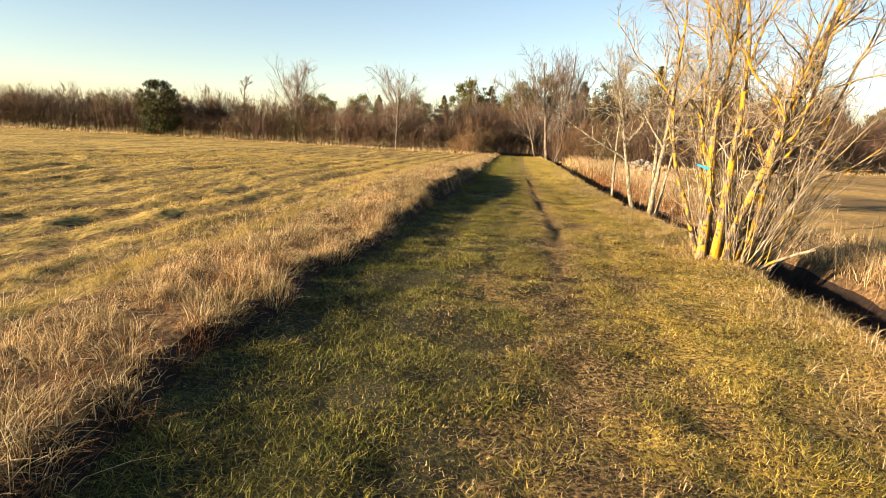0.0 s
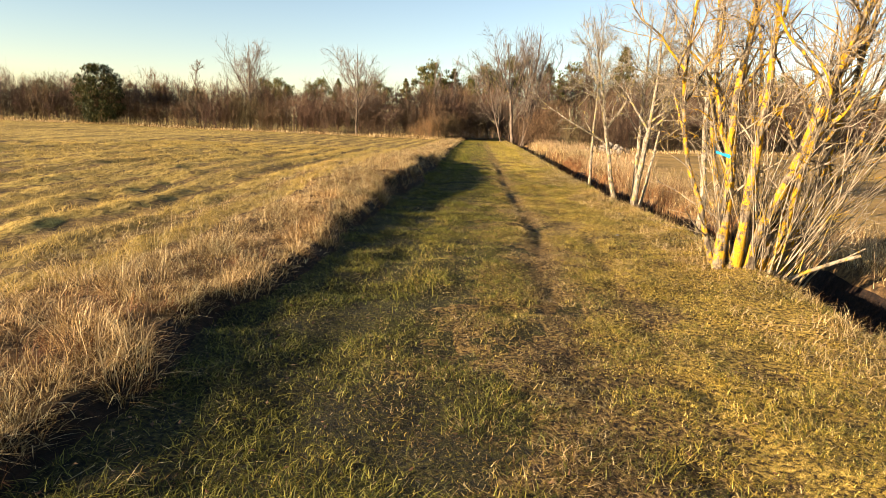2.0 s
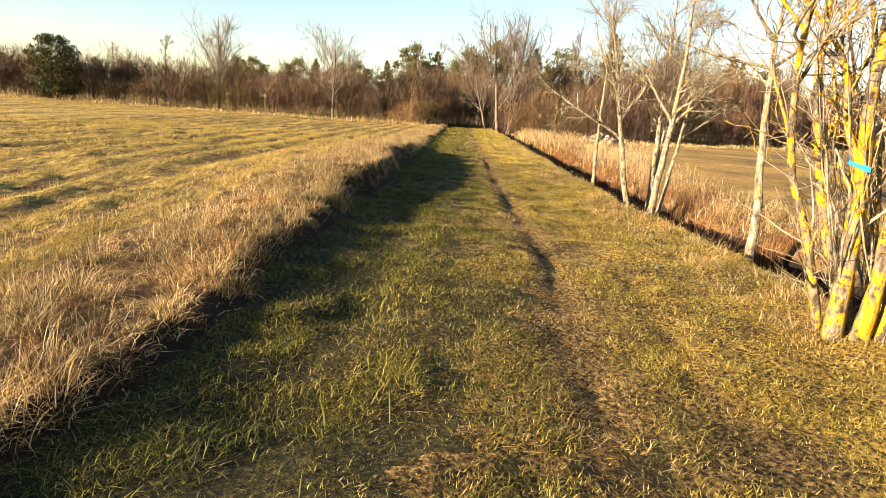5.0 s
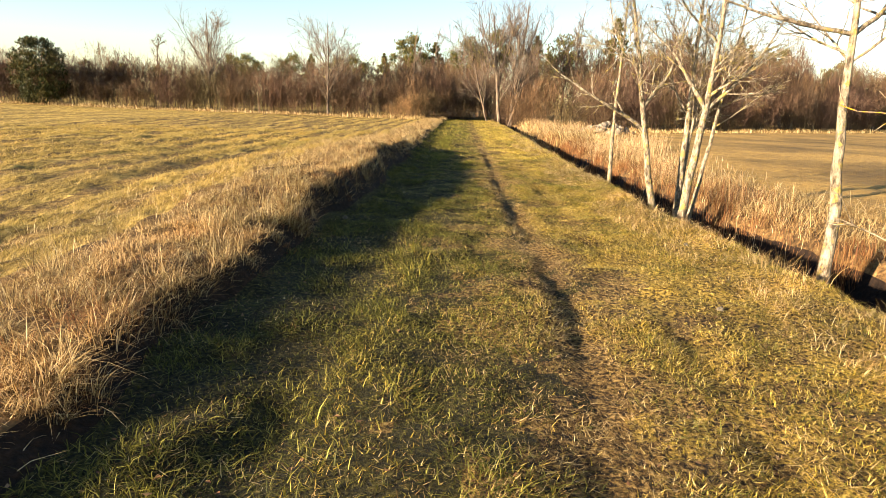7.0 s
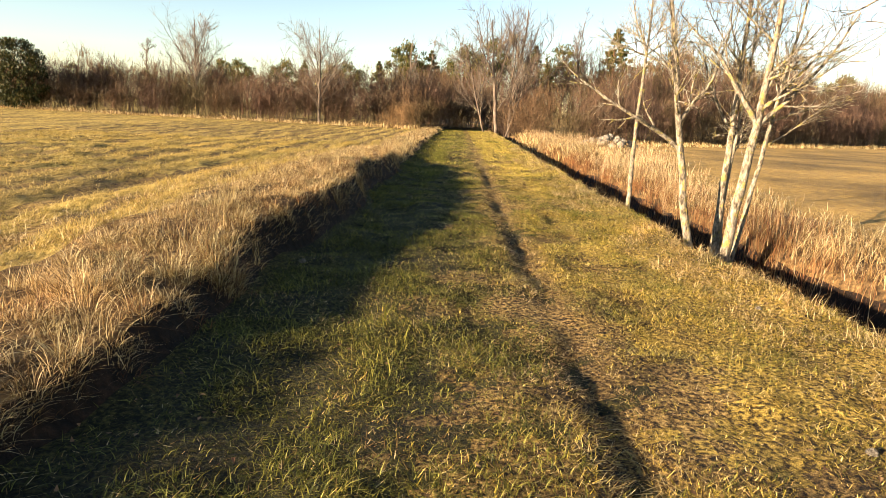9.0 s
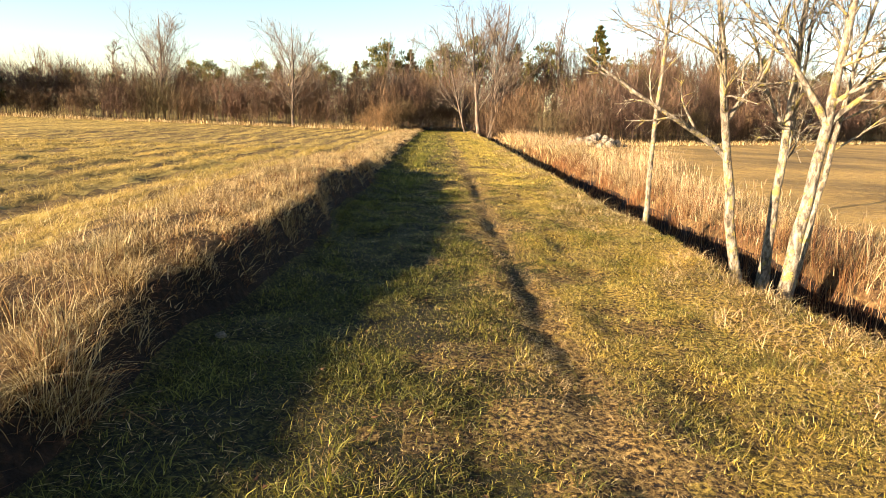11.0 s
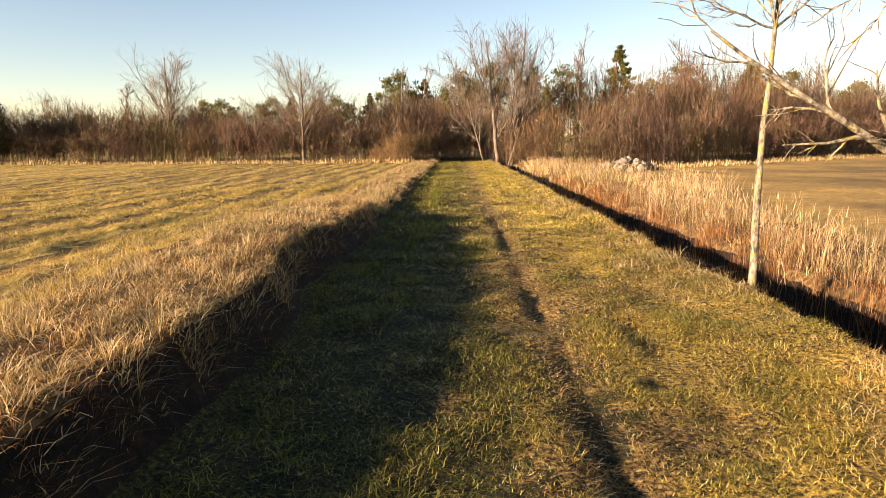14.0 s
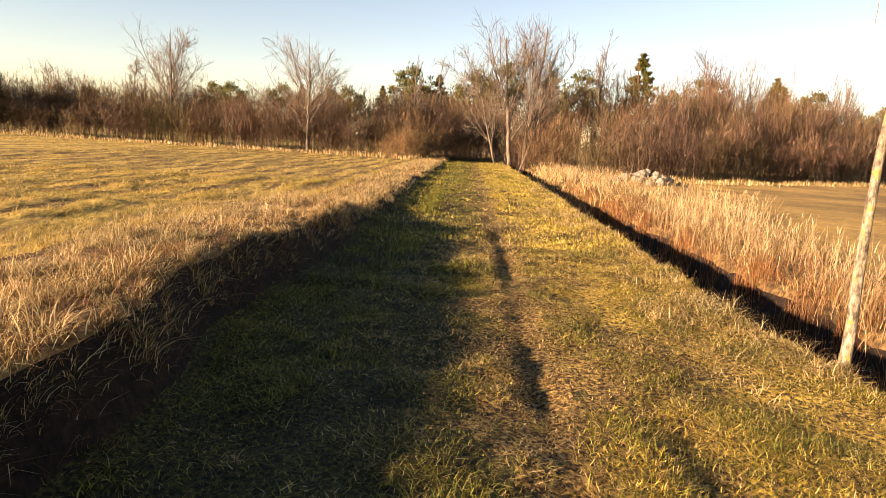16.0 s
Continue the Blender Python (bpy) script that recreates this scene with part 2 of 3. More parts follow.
RUT_A = [-1.0, 0.6, 0.9, 1.25, 2.05, 2.65, 3.5, 5.0, 7.0, 11.0]
BANK_Y, BANK_H = [-60, 4, 9, 13, 16, 19, 24.5, 26.5, 33, 60], [0.12, 0.13, 0.15, 0.27, 0.49, 0.54, 0.50, 0.17, 0.15, 0.12]


def lane_left(y):
    return np.interp(y, LANE_Y, LANE_L) + (value_noise(y, 0 * y, 1.3, 5) - 0.5) * 0.3


def lane_right(y):
    return np.interp(y, LANE_Y, LANE_R) + (value_noise(y, 0 * y, 1.7, 6) - 0.5) * 0.25


def smooth(a, b, x):
    s = np.clip((x - a) / (b - a), 0, 1)
    return s * s * (3 - 2 * s)


def rows_of_hay(x, y):
    """Mown rows, nearly along the lane: -1 in the gaps, 1 on the swathes."""
    s = np.interp(y, LANE_Y, LANE_L) - x
    w = s * 6.4 + 2.2 * value_noise(x, y, 6, 3) + 2.6 * value_noise(x, y, 0.9, 7)
    return np.sin(w) * (0.3 + value_noise(x, y, 2.2, 8))


def height(x, y):
    """The ground's height."""
    x, y = np.asarray(x, float), np.asarray(y, float)
    left, right, rut = lane_left(y), lane_right(y), np.interp(y, LANE_Y, RUT_A)
    near = smooth(90, 60, np.abs(y))
    z = (value_noise(x, y, 0.22, 15) - 0.5) * 0.055 + (value_noise(x, y, 0.5, 1) - 0.5) * 0.05 + (value_noise(x, y, 1.6, 2) - 0.5) * 0.04
    d = left - x
    bank = np.interp(y, BANK_Y, BANK_H)
    z = z + bank * smooth(-0.06, 0.26, d) * (1 - 0.45 * smooth(0.8, 3.2, d)) * near
    furrow = rows_of_hay(x, y) * 0.03 * smooth(45, 12, y)
    z = z + furrow * smooth(1.5, 3.0, d) + (value_noise(x, y, 9, 4) - 0.5) * 0.12 * smooth(2, 8, d)
    z = z - 0.075 * np.exp(-((x - rut) / 0.13) ** 2) * (0.25 + smooth(8, 12, y) * smooth(30, 20, y)) * (0.3 + value_noise(x, y, 1.1, 14)) * near - 0.035 * np.exp(-((x - rut + 1.75) / 0.25) ** 2) * near
    z = z - 0.03 * np.exp(-((x - rut - 0.75) / 0.14) ** 2) * smooth(26, 12, y)
    e = x - right
    z = z + 0.06 * np.exp(-((e + 0.15) / 0.3) ** 2)
    z = z - 0.95 * (smooth(-0.03, 0.32, e) - 0.86 * smooth(1.2, 1.8, e)) * near
    return z


cols = np.concatenate([-np.geomspace(400, 16.2, 34), np.linspace(-16, -3.15, 120), np.linspace(-3.0, -0.1, 30), [-0.03]])
mid = np.linspace(0, 1, 44)
far = np.concatenate([np.linspace(0.04, 2.0, 28), np.geomspace(2.2, 400, 60)])
ys = np.concatenate([-np.geomspace(300, 4, 24), np.arange(-3.5, 34, 0.13), np.arange(34, 70, 0.5), np.geomspace(71, 900, 40)])
YY = np.repeat(ys[:, None], len(cols) + len(mid) + len(far), 1)
LL, RR = lane_left(ys)[:, None], lane_right(ys)[:, None]
XX = np.concatenate([LL + cols[None], LL + (RR - LL) * mid[None], RR + far[None]], 1)
V = np.stack([XX, YY, height(XX, YY)], -1)
nx = XX.shape[1]
ii, jj = np.meshgrid(np.arange(len(ys) - 1), np.arange(nx - 1), indexing="ij")
p0 = (ii * nx + jj).ravel()
F = np.stack([np.stack([p0, p0 + 1, p0 + nx + 1], 1), np.stack([p0, p0 + nx + 1, p0 + nx], 1)], 1).reshape(-1, 3)
ground = part("ground", V.reshape(-1, 3), F, M_FIELD, smooth=True)
for m in (M_VERGE, M_PATH, M_SHADE_EARTH, M_SOIL, M_SHADE_TURF, M_SUN_MOSS, M_GAP):
    ground.data.materials.append(m)
nc, nm = len(cols), len(mid)
offs = np.concatenate([cols, np.zeros(nm), far])
# Across the lane: green turf darkened for shade, trodden turf, mossy turf brightened for sun.
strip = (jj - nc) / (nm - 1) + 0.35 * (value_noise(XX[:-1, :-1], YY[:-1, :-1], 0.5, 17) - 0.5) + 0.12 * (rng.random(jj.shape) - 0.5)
# The shade-darkened earth fills the ditch and a strip along the left bank's foot.
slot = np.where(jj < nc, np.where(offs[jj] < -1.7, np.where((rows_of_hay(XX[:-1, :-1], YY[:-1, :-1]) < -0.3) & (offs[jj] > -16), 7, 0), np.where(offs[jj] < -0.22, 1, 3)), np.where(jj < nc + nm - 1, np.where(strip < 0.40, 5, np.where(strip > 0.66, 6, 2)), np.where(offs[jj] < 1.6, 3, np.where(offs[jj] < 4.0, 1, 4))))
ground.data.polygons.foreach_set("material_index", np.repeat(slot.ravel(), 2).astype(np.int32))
tagged(ground, "grassy lane between a mown field and a ditch", "ground", kind="structure")


# ---- grass and litter ----
def stuff(name, pieces, material, label, category="grass"):
    v, f = joined(pieces)
    return tagged(part(name, v, f, material), label, category, kind="stuff")


def scatter(n, y0, y1, power=1.0):
    """n places along the lane, thicker towards y0."""
    return y0 + (y1 - y0) * rng.random(n) ** power


def lane_blades(n, y0, y1, a, b, h, w, keep, lean=(0.3, 1.0), power=1.0, segs=2):
    y = scatter(n, y0, y1, power)
    u = rng.uniform(a, b, n)
    left, right = lane_left(y), lane_right(y)
    x = left + (right - left) * u
    ok = rng.random(n) < keep(x, y, u)
    x, y, u = x[ok], y[ok], u[ok]
    n = len(x)
    grow = np.clip(1 + (y - 22) * 0.03, 1, 2.6)
    hh = rng.uniform(*h, n) * (0.6 + 0.8 * value_noise(x, y, 0.35, 9))
    return blades(x, y, height(x, y) - 0.01, hh, rng.uniform(*w, n) * grow, rng.uniform(*lean, n), segs)


def trod(x, y):
    """How worn the turf is: most in the wheel track and the middle of the lane."""
    rut = np.interp(y, LANE_Y, RUT_A)
    return np.clip(np.exp(-((x - rut) / 0.28) ** 2) + 0.5 * np.exp(-((x - rut + 0.75) / 0.6) ** 2) + 0.35 * np.exp(-((x - rut - 0.75) / 0.2) ** 2), 0, 1)


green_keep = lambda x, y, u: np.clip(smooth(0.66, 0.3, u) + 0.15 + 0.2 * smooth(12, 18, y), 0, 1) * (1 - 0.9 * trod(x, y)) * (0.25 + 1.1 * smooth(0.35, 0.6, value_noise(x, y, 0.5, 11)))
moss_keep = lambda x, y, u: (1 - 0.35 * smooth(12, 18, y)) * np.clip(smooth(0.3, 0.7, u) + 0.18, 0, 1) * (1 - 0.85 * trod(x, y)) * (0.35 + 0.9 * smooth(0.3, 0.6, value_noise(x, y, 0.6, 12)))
# Pale withered blades are thinned on the left to keep the shaded strip dark.
trod_keep = lambda x, y, u: np.clip(0.42 + 0.6 * trod(x, y), 0, 1) * (0.4 + 0.6 * smooth(0.15, 0.5, u)) * (0.3 + 0.9 * value_noise(x, y, 0.4, 13))
stuff("shade_dark_green_grass", [lane_blades(340000, 1.5, 22, 0.0, 1.0, (0.03, 0.08), (0.003, 0.0075), green_keep, (0.4, 2.0)),
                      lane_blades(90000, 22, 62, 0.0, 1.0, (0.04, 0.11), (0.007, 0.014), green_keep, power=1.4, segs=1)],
      M_SHADE_GREEN, "short green grass on the lane's left half, coloured darker to deepen the shade")
stuff("sun_bright_yellow_green_grass", [lane_blades(720000, 1.5, 24, 0.2, 1.04, (0.018, 0.055), (0.0035, 0.0085), moss_keep, (0.5, 2.4), segs=1),
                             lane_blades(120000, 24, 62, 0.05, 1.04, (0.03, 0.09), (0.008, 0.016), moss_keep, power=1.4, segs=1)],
      M_SUN_MOSSY, "yellow-green mossy grass on the lane's right half, coloured brighter to strengthen the sunlight")
stuff("withered_grass", [lane_blades(1050000, 1.5, 24, 0.0, 1.0, (0.02, 0.055), (0.0035, 0.008), trod_keep, (0.7, 3.0), segs=1),
                         lane_blades(70000, 24, 62, 0.0, 1.0, (0.03, 0.09), (0.008, 0.016), trod_keep, (0.8, 2.0), 1.4, segs=1)],
      M_TROD, "withered trodden grass along the wheel tracks of the lane")

ty = np.concatenate([rng.normal(25.5, 0.5, 1600), rng.uniform(21, 33, 2600), rng.uniform(6, 22, 400)])
tx = np.interp(ty, LANE_Y, RUT_A) - 1.35 + rng.normal(0, 0.12, len(ty))
tk = value_noise(tx, ty, 0.7, 61)
tx, ty, tk = tx[tk > 0.42], ty[tk > 0.42], tk[tk > 0.42]
stuff("grass_tufts", [blades(tx, ty, height(tx, ty) - 0.02, rng.uniform(0.06, 0.2, len(tx)) * (0.4 + tk), rng.uniform(0.006, 0.012, len(tx)), rng.uniform(0.2, 1.0, len(tx)), 2)],
      M_SHADE_GREEN, "taller dark green tufts of grass along the wheel track")


def verge_blades(n, y0, y1, a, b, h, w, side, lean=(0.3, 1.1), segs=4, power=1.0, clump=0.5):
    """Long grass at a distance a..b outside the lane's left (-1) or right (1) edge, in tussocks."""
    y = scatter(n, y0, y1, power)
    d = rng.uniform(a, b, n)
    x = (lane_left(y) - d) if side < 0 else (lane_right(y) + d)
    k = value_noise(x, y, clump, 21)
    ok = rng.random(n) < 0.25 + 1.1 * smooth(0.3, 0.65, k)
    x, y, k = x[ok], y[ok], k[ok]
    n = len(x)
    tall = np.interp(y, [0, 10, 13, 14.5, 18, 23, 32], [1.0, 1.0, 1.05, 1.1, 1.25, 1.25, 0.95]) if side < 0 else 1.0
    hh = rng.uniform(*h, n) * (0.25 + 0.85 * k + 0.55 * value_noise(x, y, 1.2, 23)) * tall
    heading = value_noise(x, y, 0.7, 22) * 6.28 * 1.5 + rng.normal(0, 1.8, n)
    grow = np.clip(1 + (y - 20) * 0.035, 1, 2.6)
    return blades(x, y, height(x, y) - 0.02, hh, rng.uniform(*w, n) * grow, rng.uniform(*lean, n), segs, heading)


def tussocks(n, y0, y1, a, b, per, h, w, side, hang=0.0, size=0.09):
    """Tufts of curling blades that spread from a common foot; hang tips them over the lane's edge."""
    y = scatter(n, y0, y1)
    d = rng.uniform(a, b, n)
    x = (lane_left(y) - d) if side < 0 else (lane_right(y) + d)
    big = rng.uniform(0.45, 1.25, n) * (0.5 + 0.9 * value_noise(x, y, 1.1, 24))
    big = big * np.interp(y, [0, 9, 14, 18], [1.4, 1.35, 1.15, 1.0])
    pull = rng.normal(0.0, 0.8, n)
    m = n * per
    X, Y, B, P = np.repeat(x, per), np.repeat(y, per), np.repeat(big, per), np.repeat(pull, per)
    az, r = rng.uniform(0, 6.28, m), size * np.sqrt(rng.random(m)) * B
    X, Y = X + np.cos(az) * r, Y + np.sin(az) * r
    swing = np.where(rng.random(m) < hang, (0.0 if side < 0 else np.pi) + rng.normal(0, 0.7, m), az + P * 0.5 + rng.normal(0, 0.5, m))
    out = rng.uniform(0.1, 1.0, m) ** 0.8 * np.where(rng.random(m) < 0.3, 2.2, 1.1)
    return blades(X, Y, height(X, Y) - 0.02, rng.uniform(*h, m) * B, rng.uniform(*w, m), out, 3, swing, 0.42)


stuff("verge_grass", [tussocks(760, 1.0, 26, 0.08, 1.4, 85, (0.05, 0.20), (0.0025, 0.0055), -1, 0.1),
                      tussocks(200, 1.0, 28, 0.12, 0.32, 50, (0.05, 0.14), (0.0025, 0.0055), -1, 0.6, 0.07),
                      tussocks(340, 1.0, 28, 1.2, 2.6, 45, (0.04, 0.14), (0.0025, 0.006), -1),
                      verge_blades(42000, 1.0, 28, 0.05, 1.6, (0.04, 0.13), (0.004, 0.009), -1, (0.6, 2.2), 2, clump=0.33),
                      verge_blades(22000, 1.0, 30, 1.2, 2.8, (0.04, 0.12), (0.004, 0.008), -1, (0.6, 2.0), 2, clump=0.33),
                      verge_blades(900, 1.0, 30, 0.2, 2.2, (0.14, 0.26), (0.003, 0.005), -1, (0.1, 0.5), 3),
                      verge_blades(24000, 26, 62, 0.0, 1.6, (0.08, 0.26), (0.005, 0.010), -1, (0.4, 1.6), segs=3, power=1.3),
                      verge_blades(6000, -6, 1.0, 0.1, 1.6, (0.1, 0.3), (0.005, 0.010), -1)],
      M_STRAW, "long dry straw-coloured grass in tussocks along the field edge", "dry grass")
stuff("brown_verge_grass", [tussocks(260, 1.0, 28, 0.0, 0.9, 45, (0.05, 0.16), (0.0025, 0.0055), -1, 0.4)],
      M_RED, "withered russet grass among the straw of the field edge", "dry grass")
stuff("ditch_bank_grass", [tussocks(240, 2.0, 30, -0.35, 0.15, 40, (0.05, 0.16), (0.0025, 0.0055), 1, 0.0),
                           verge_blades(30000, 2.0, 30, -0.95, 0.1, (0.05, 0.17), (0.003, 0.007), 1, (0.5, 2.2), segs=2),
                           verge_blades(9000, 30, 64, -0.6, 0.1, (0.06, 0.16), (0.006, 0.012), 1, (0.7, 2.2), segs=2),
                           verge_blades(38000, 2.0, 36, 1.7, 4.2, (0.15, 0.5), (0.004, 0.009), 1, (0.3, 1.8), segs=3, clump=0.8),
                           verge_blades(7000, 2, 40, 0.1, 1.5, (0.08, 0.24), (0.003, 0.007), 1, (0.6, 2.4), segs=2),
                           verge_blades(9000, 34, 58, 0.9, 4.5, (0.3, 0.7), (0.010, 0.02), 1, segs=3, clump=1.2)],
      M_STRAW, "dry tufted grass on both banks of the ditch", "dry grass")
stuff("rust_sedge", [verge_blades(15000, 13, 42, 1.38, 1.9, (0.12, 0.38), (0.004, 0.009), 1, (0.1, 0.5), 3),
                     verge_blades(3000, 15, 36, 1.8, 2.8, (0.25, 0.5), (0.004, 0.009), 1, (0.1, 0.5), 3),
                     verge_blades(3000, 2, 24, 0.5, 1.2, (0.1, 0.25), (0.004, 0.008), 1, (0.2, 0.9), 3)],
      M_RED, "rust-red sedge standing on the far bank of the ditch", "sedge")


def reeds(n, y0, y1, d0, d1):
    y = scatter(n, y0, y1)
    d = d0 + (d1 - d0) * rng.random(n)
    x = lane_right(y) + d * (0.6 + 0.8 * value_noise(y, y * 0, 4, 31))
    ok = rng.random(n) < smooth(0.35, 0.6, value_noise(x, y, 1.4, 32))
    x, y = x[ok], y[ok]
    n = len(x)
    g = np.clip(y / 22, 1, 2)
    z, h, az = height(x, y), rng.uniform(0.22, 0.85, n), rng.uniform(0, 6.28, n)
    stems = blades(x, y, z - 0.02, h, 0.006 * g, rng.uniform(0.05, 0.6, n), 3, az, 0.1)
    plume = blades(x + np.cos(az) * h * 0.2, y + np.sin(az) * h * 0.2, z + h * 0.78, h * 0.2, 0.011 * g, rng.uniform(0.2, 0.8, n), 2, az)
    return [stems, plume]


stuff("reeds", reeds(700, 6, 22, 1.7, 3.6) + reeds(2000, 20, 36, 2.1, 4.6) + reeds(3500, 34, 54, 1.4, 4.5), M_REED, "pale dry reeds with feathery heads beyond the ditch", "reeds")


def field_blades(n, y0, y1, x0, h, w, power=1.0):
    y = scatter(n, y0, y1)
    x = lane_left(y) - 1.6 + (x0 + 1.6) * rng.random(n) ** power
    row = rows_of_hay(x, y)
    ok = rng.random(n) < 0.06 + 0.95 * smooth(-0.3, 0.6, row) * (0.4 + value_noise(x, y, 1.1, 41))
    x, y = x[ok], y[ok]
    n = len(x)
    dist = np.hypot(x, np.maximum(y - 9, 0))
    g = np.clip(dist / 11, 0.8, 2.4)
    return blades(x, y, height(x, y) - 0.01, rng.uniform(*h, n) * (0.5 + value_noise(x, y, 0.8, 42)), rng.uniform(*w, n) * g, rng.uniform(0.5, 2.2, n), 2)


stuff("field_stubble", [field_blades(170000, 1, 34, -14, (0.05, 0.16), (0.004, 0.008), 1.4),
                        field_blades(90000, 10, 58, -46, (0.05, 0.13), (0.005, 0.009), 1.2)],
      M_GOLD, "golden mown hay stubble in faint rows", "stubble")
hy = rng.uniform(0, 1, 9000)
hx = -62 + hy * 65
hz = np.interp(hx, [-62, -30, -5, 3], [56, 60, 58.5, 58]) + rng.normal(-0.6, 0.7, len(hx))
hb = blades(hx, hz, height(hx, hz), rng.uniform(0.1, 0.4, len(hx)) * (0.3 + 1.2 * value_noise(hx, hz, 1.5, 51)), rng.uniform(0.02, 0.05, len(hx)), rng.uniform(0.1, 0.7, len(hx)), 2)
rx = rng.uniform(11, 80, 9000)
rz = np.interp(rx, [9, 14, 20, 45, 80], [57, 51, 52.5, 68, 88]) + rng.normal(-1.2, 0.8, len(rx))
rb = blades(rx, rz, height(rx, rz), rng.uniform(0.1, 0.45, len(rx)) * (0.3 + 1.2 * value_noise(rx, rz, 1.5, 52)), rng.uniform(0.02, 0.05, len(rx)), rng.uniform(0.1, 0.7, len(rx)), 2)
stuff("thicket_edge_grass", [hb, rb], M_STRAW, "tall dry grass at the foot of the thicket", "dry grass")

ly = scatter(1500, 2, 30)
lx = lane_left(ly) + (lane_right(ly) - lane_left(ly)) * rng.beta(0.8, 0.7, len(ly))
lz, la, ls = height(lx, ly) + rng.uniform(0.02, 0.05, len(ly)), rng.uniform(0, 6.28, len(ly)), rng.uniform(0.008, 0.02, len(ly))
tilt = rng.normal(0, 0.5, len(ly))
LV = np.stack([np.stack([lx + np.cos(la + k) * ls * r, ly + np.sin(la + k) * ls * r, lz + np.sin(tilt) * ls * s], 1)
               for k, r, s in ((0, 1.2, 1), (1.3, 0.6, -0.3), (3.14, 1.0, 0.2), (4.9, 0.6, -0.4))], 1).reshape(-1, 3)
LF = (np.arange(len(ly))[:, None, None] * 4 + np.array([(0, 1, 2), (0, 2, 3)])[None]).reshape(-1, 3)
stuff("fallen_leaves", [(LV, LF)], M_LEAF, "small curled brown leaves lying in the grass", "leaves")


# ---- trees ----
def wander(start, way, length, r0, r1, n, bend, lift):
    """A crooked limb: points and radii."""
    pts, d = [np.array(start, float)], np.array(way, float) / np.linalg.norm(way)
    for _ in range(n):
        d = d + rng.normal(0, bend, 3) + np.array([0, 0, lift])
        d /= np.linalg.norm(d)
        pts.append(pts[-1] + d * length / n)
    return np.array(pts), np.linspace(r0, r1, n + 1)


def offshoots(pts, radii, count, lo, spread, ratio, length, thin, n, bend, lift, taper=0.35, hi=1.0):
    """Side shoots along a limb."""
    out = []
    for _ in range(count):
        s = lo + (hi - lo) * rng.random()
        f = s * (len(pts) - 1)
        i = min(int(f), len(pts) - 2)
        at = pts[i] + (pts[i + 1] - pts[i]) * (f - i)
        r = (radii[i] + (radii[i + 1] - radii[i]) * (f - i))
        d = pts[i + 1] - pts[i]
        d = d / np.linalg.norm(d)
        side = np.cross(d, rng.normal(0, 1, 3))
        side /= np.linalg.norm(side)
        a = spread * rng.uniform(0.6, 1.3)
        way = d * math.cos(a) + side * math.sin(a)
        l = length * rng.uniform(0.6, 1.2) * (1.15 - 0.6 * s)
        rr = max(thin, r * ratio)
        out.append(wander(at, way, l, rr, max(thin * 0.6, rr * taper), n, bend, lift))
    return out


def thing(name, place, label, category, group=""):
    ob = new(name)
    ob.matrix_world = Matrix.Translation(place)
    return tagged(ob, label, category, group)


def bare_tree(name, place, stems, label, bark, thin=0.006, limbs=7, twigs=6, fine=5, spread=0.6, lift=0.06, lo=0.35, group="", fork=0.45, bend=0.025, hi=1.0, category="tree", arms=()):
    """A leafless tree. stems: (dx, dy, lean x, lean y, height, radius) of each trunk.
    arms: (share of the first trunk's height, way x, y, z, length, radius) of its chief limbs."""
    tree = thing(name, place, label, category, group)
    twig = []
    for dx, dy, lx_, ly_, h, r in stems:
        u = np.linspace(0, 1, 15)
        crook = (np.sin(u * rng.uniform(5, 8) + rng.uniform(0, 6)) * u * (1.2 - u))[:, None] * rng.normal(0, bend, 3) * h * 0.7
        pts = np.array((dx, dy, -0.25)) + u[:, None] * np.array((lx_, ly_, 1)) * (h * 0.93 + 0.25) + crook + rng.normal(0, r * 0.12, (15, 3))
        rad = r * (1 - 0.88 * u) + thin * u
        rad[0], rad[1] = r * 1.45, r * 1.06
        v, f = tube(pts, rad, 9)
        part("trunk", v, f, bark, tree, smooth=True)
        big = offshoots(pts, rad, limbs, lo, spread, 0.42, h * fork, thin * 1.6, 7, 0.09, lift, hi=hi)
        for at, ax, ay, az, l, ar in (arms if len(twig) == 0 else ()):
            big.append(wander(pts[int(at * 14)], (ax, ay, az), l, ar, thin * 1.5, 9, 0.1, 0.03))
        for k, (p, q) in enumerate(big):
            v, f = tube(p, q, 6)
            part("limb", v, f, bark, tree, smooth=True)
            for p2, q2 in offshoots(p, q, twigs, 0.15, 0.7, 0.6, h * fork * 0.42, thin, 6, 0.17, lift):
                twig.append(tube(p2, q2, 4))
                for p3, q3 in offshoots(p2, q2, fine, 0.15, 0.7, 0.7, h * fork * 0.2, thin * 0.7, 4, 0.18, lift):
                    twig.append(tube(p3, q3, 3))
        for p2, q2 in offshoots(pts, rad, limbs, lo * 1.2, 0.7, 0.35, h * fork * 0.45, thin, 4, 0.1, lift):
            twig.append(tube(p2, q2, 3))
    v, f = joined(twig)
    part("crown", v, f, bark, tree, smooth=True)["kind"] = "stuff"
    return tree


def on_ground(x, y):
    return (x, y, float(height(np.array([x]), np.array([y]))[0]))


YOUNG = "young leafless ash with pale bark beside the ditch"
rng = np.random.default_rng(5)
DITCHSIDE = "trees along the ditch"
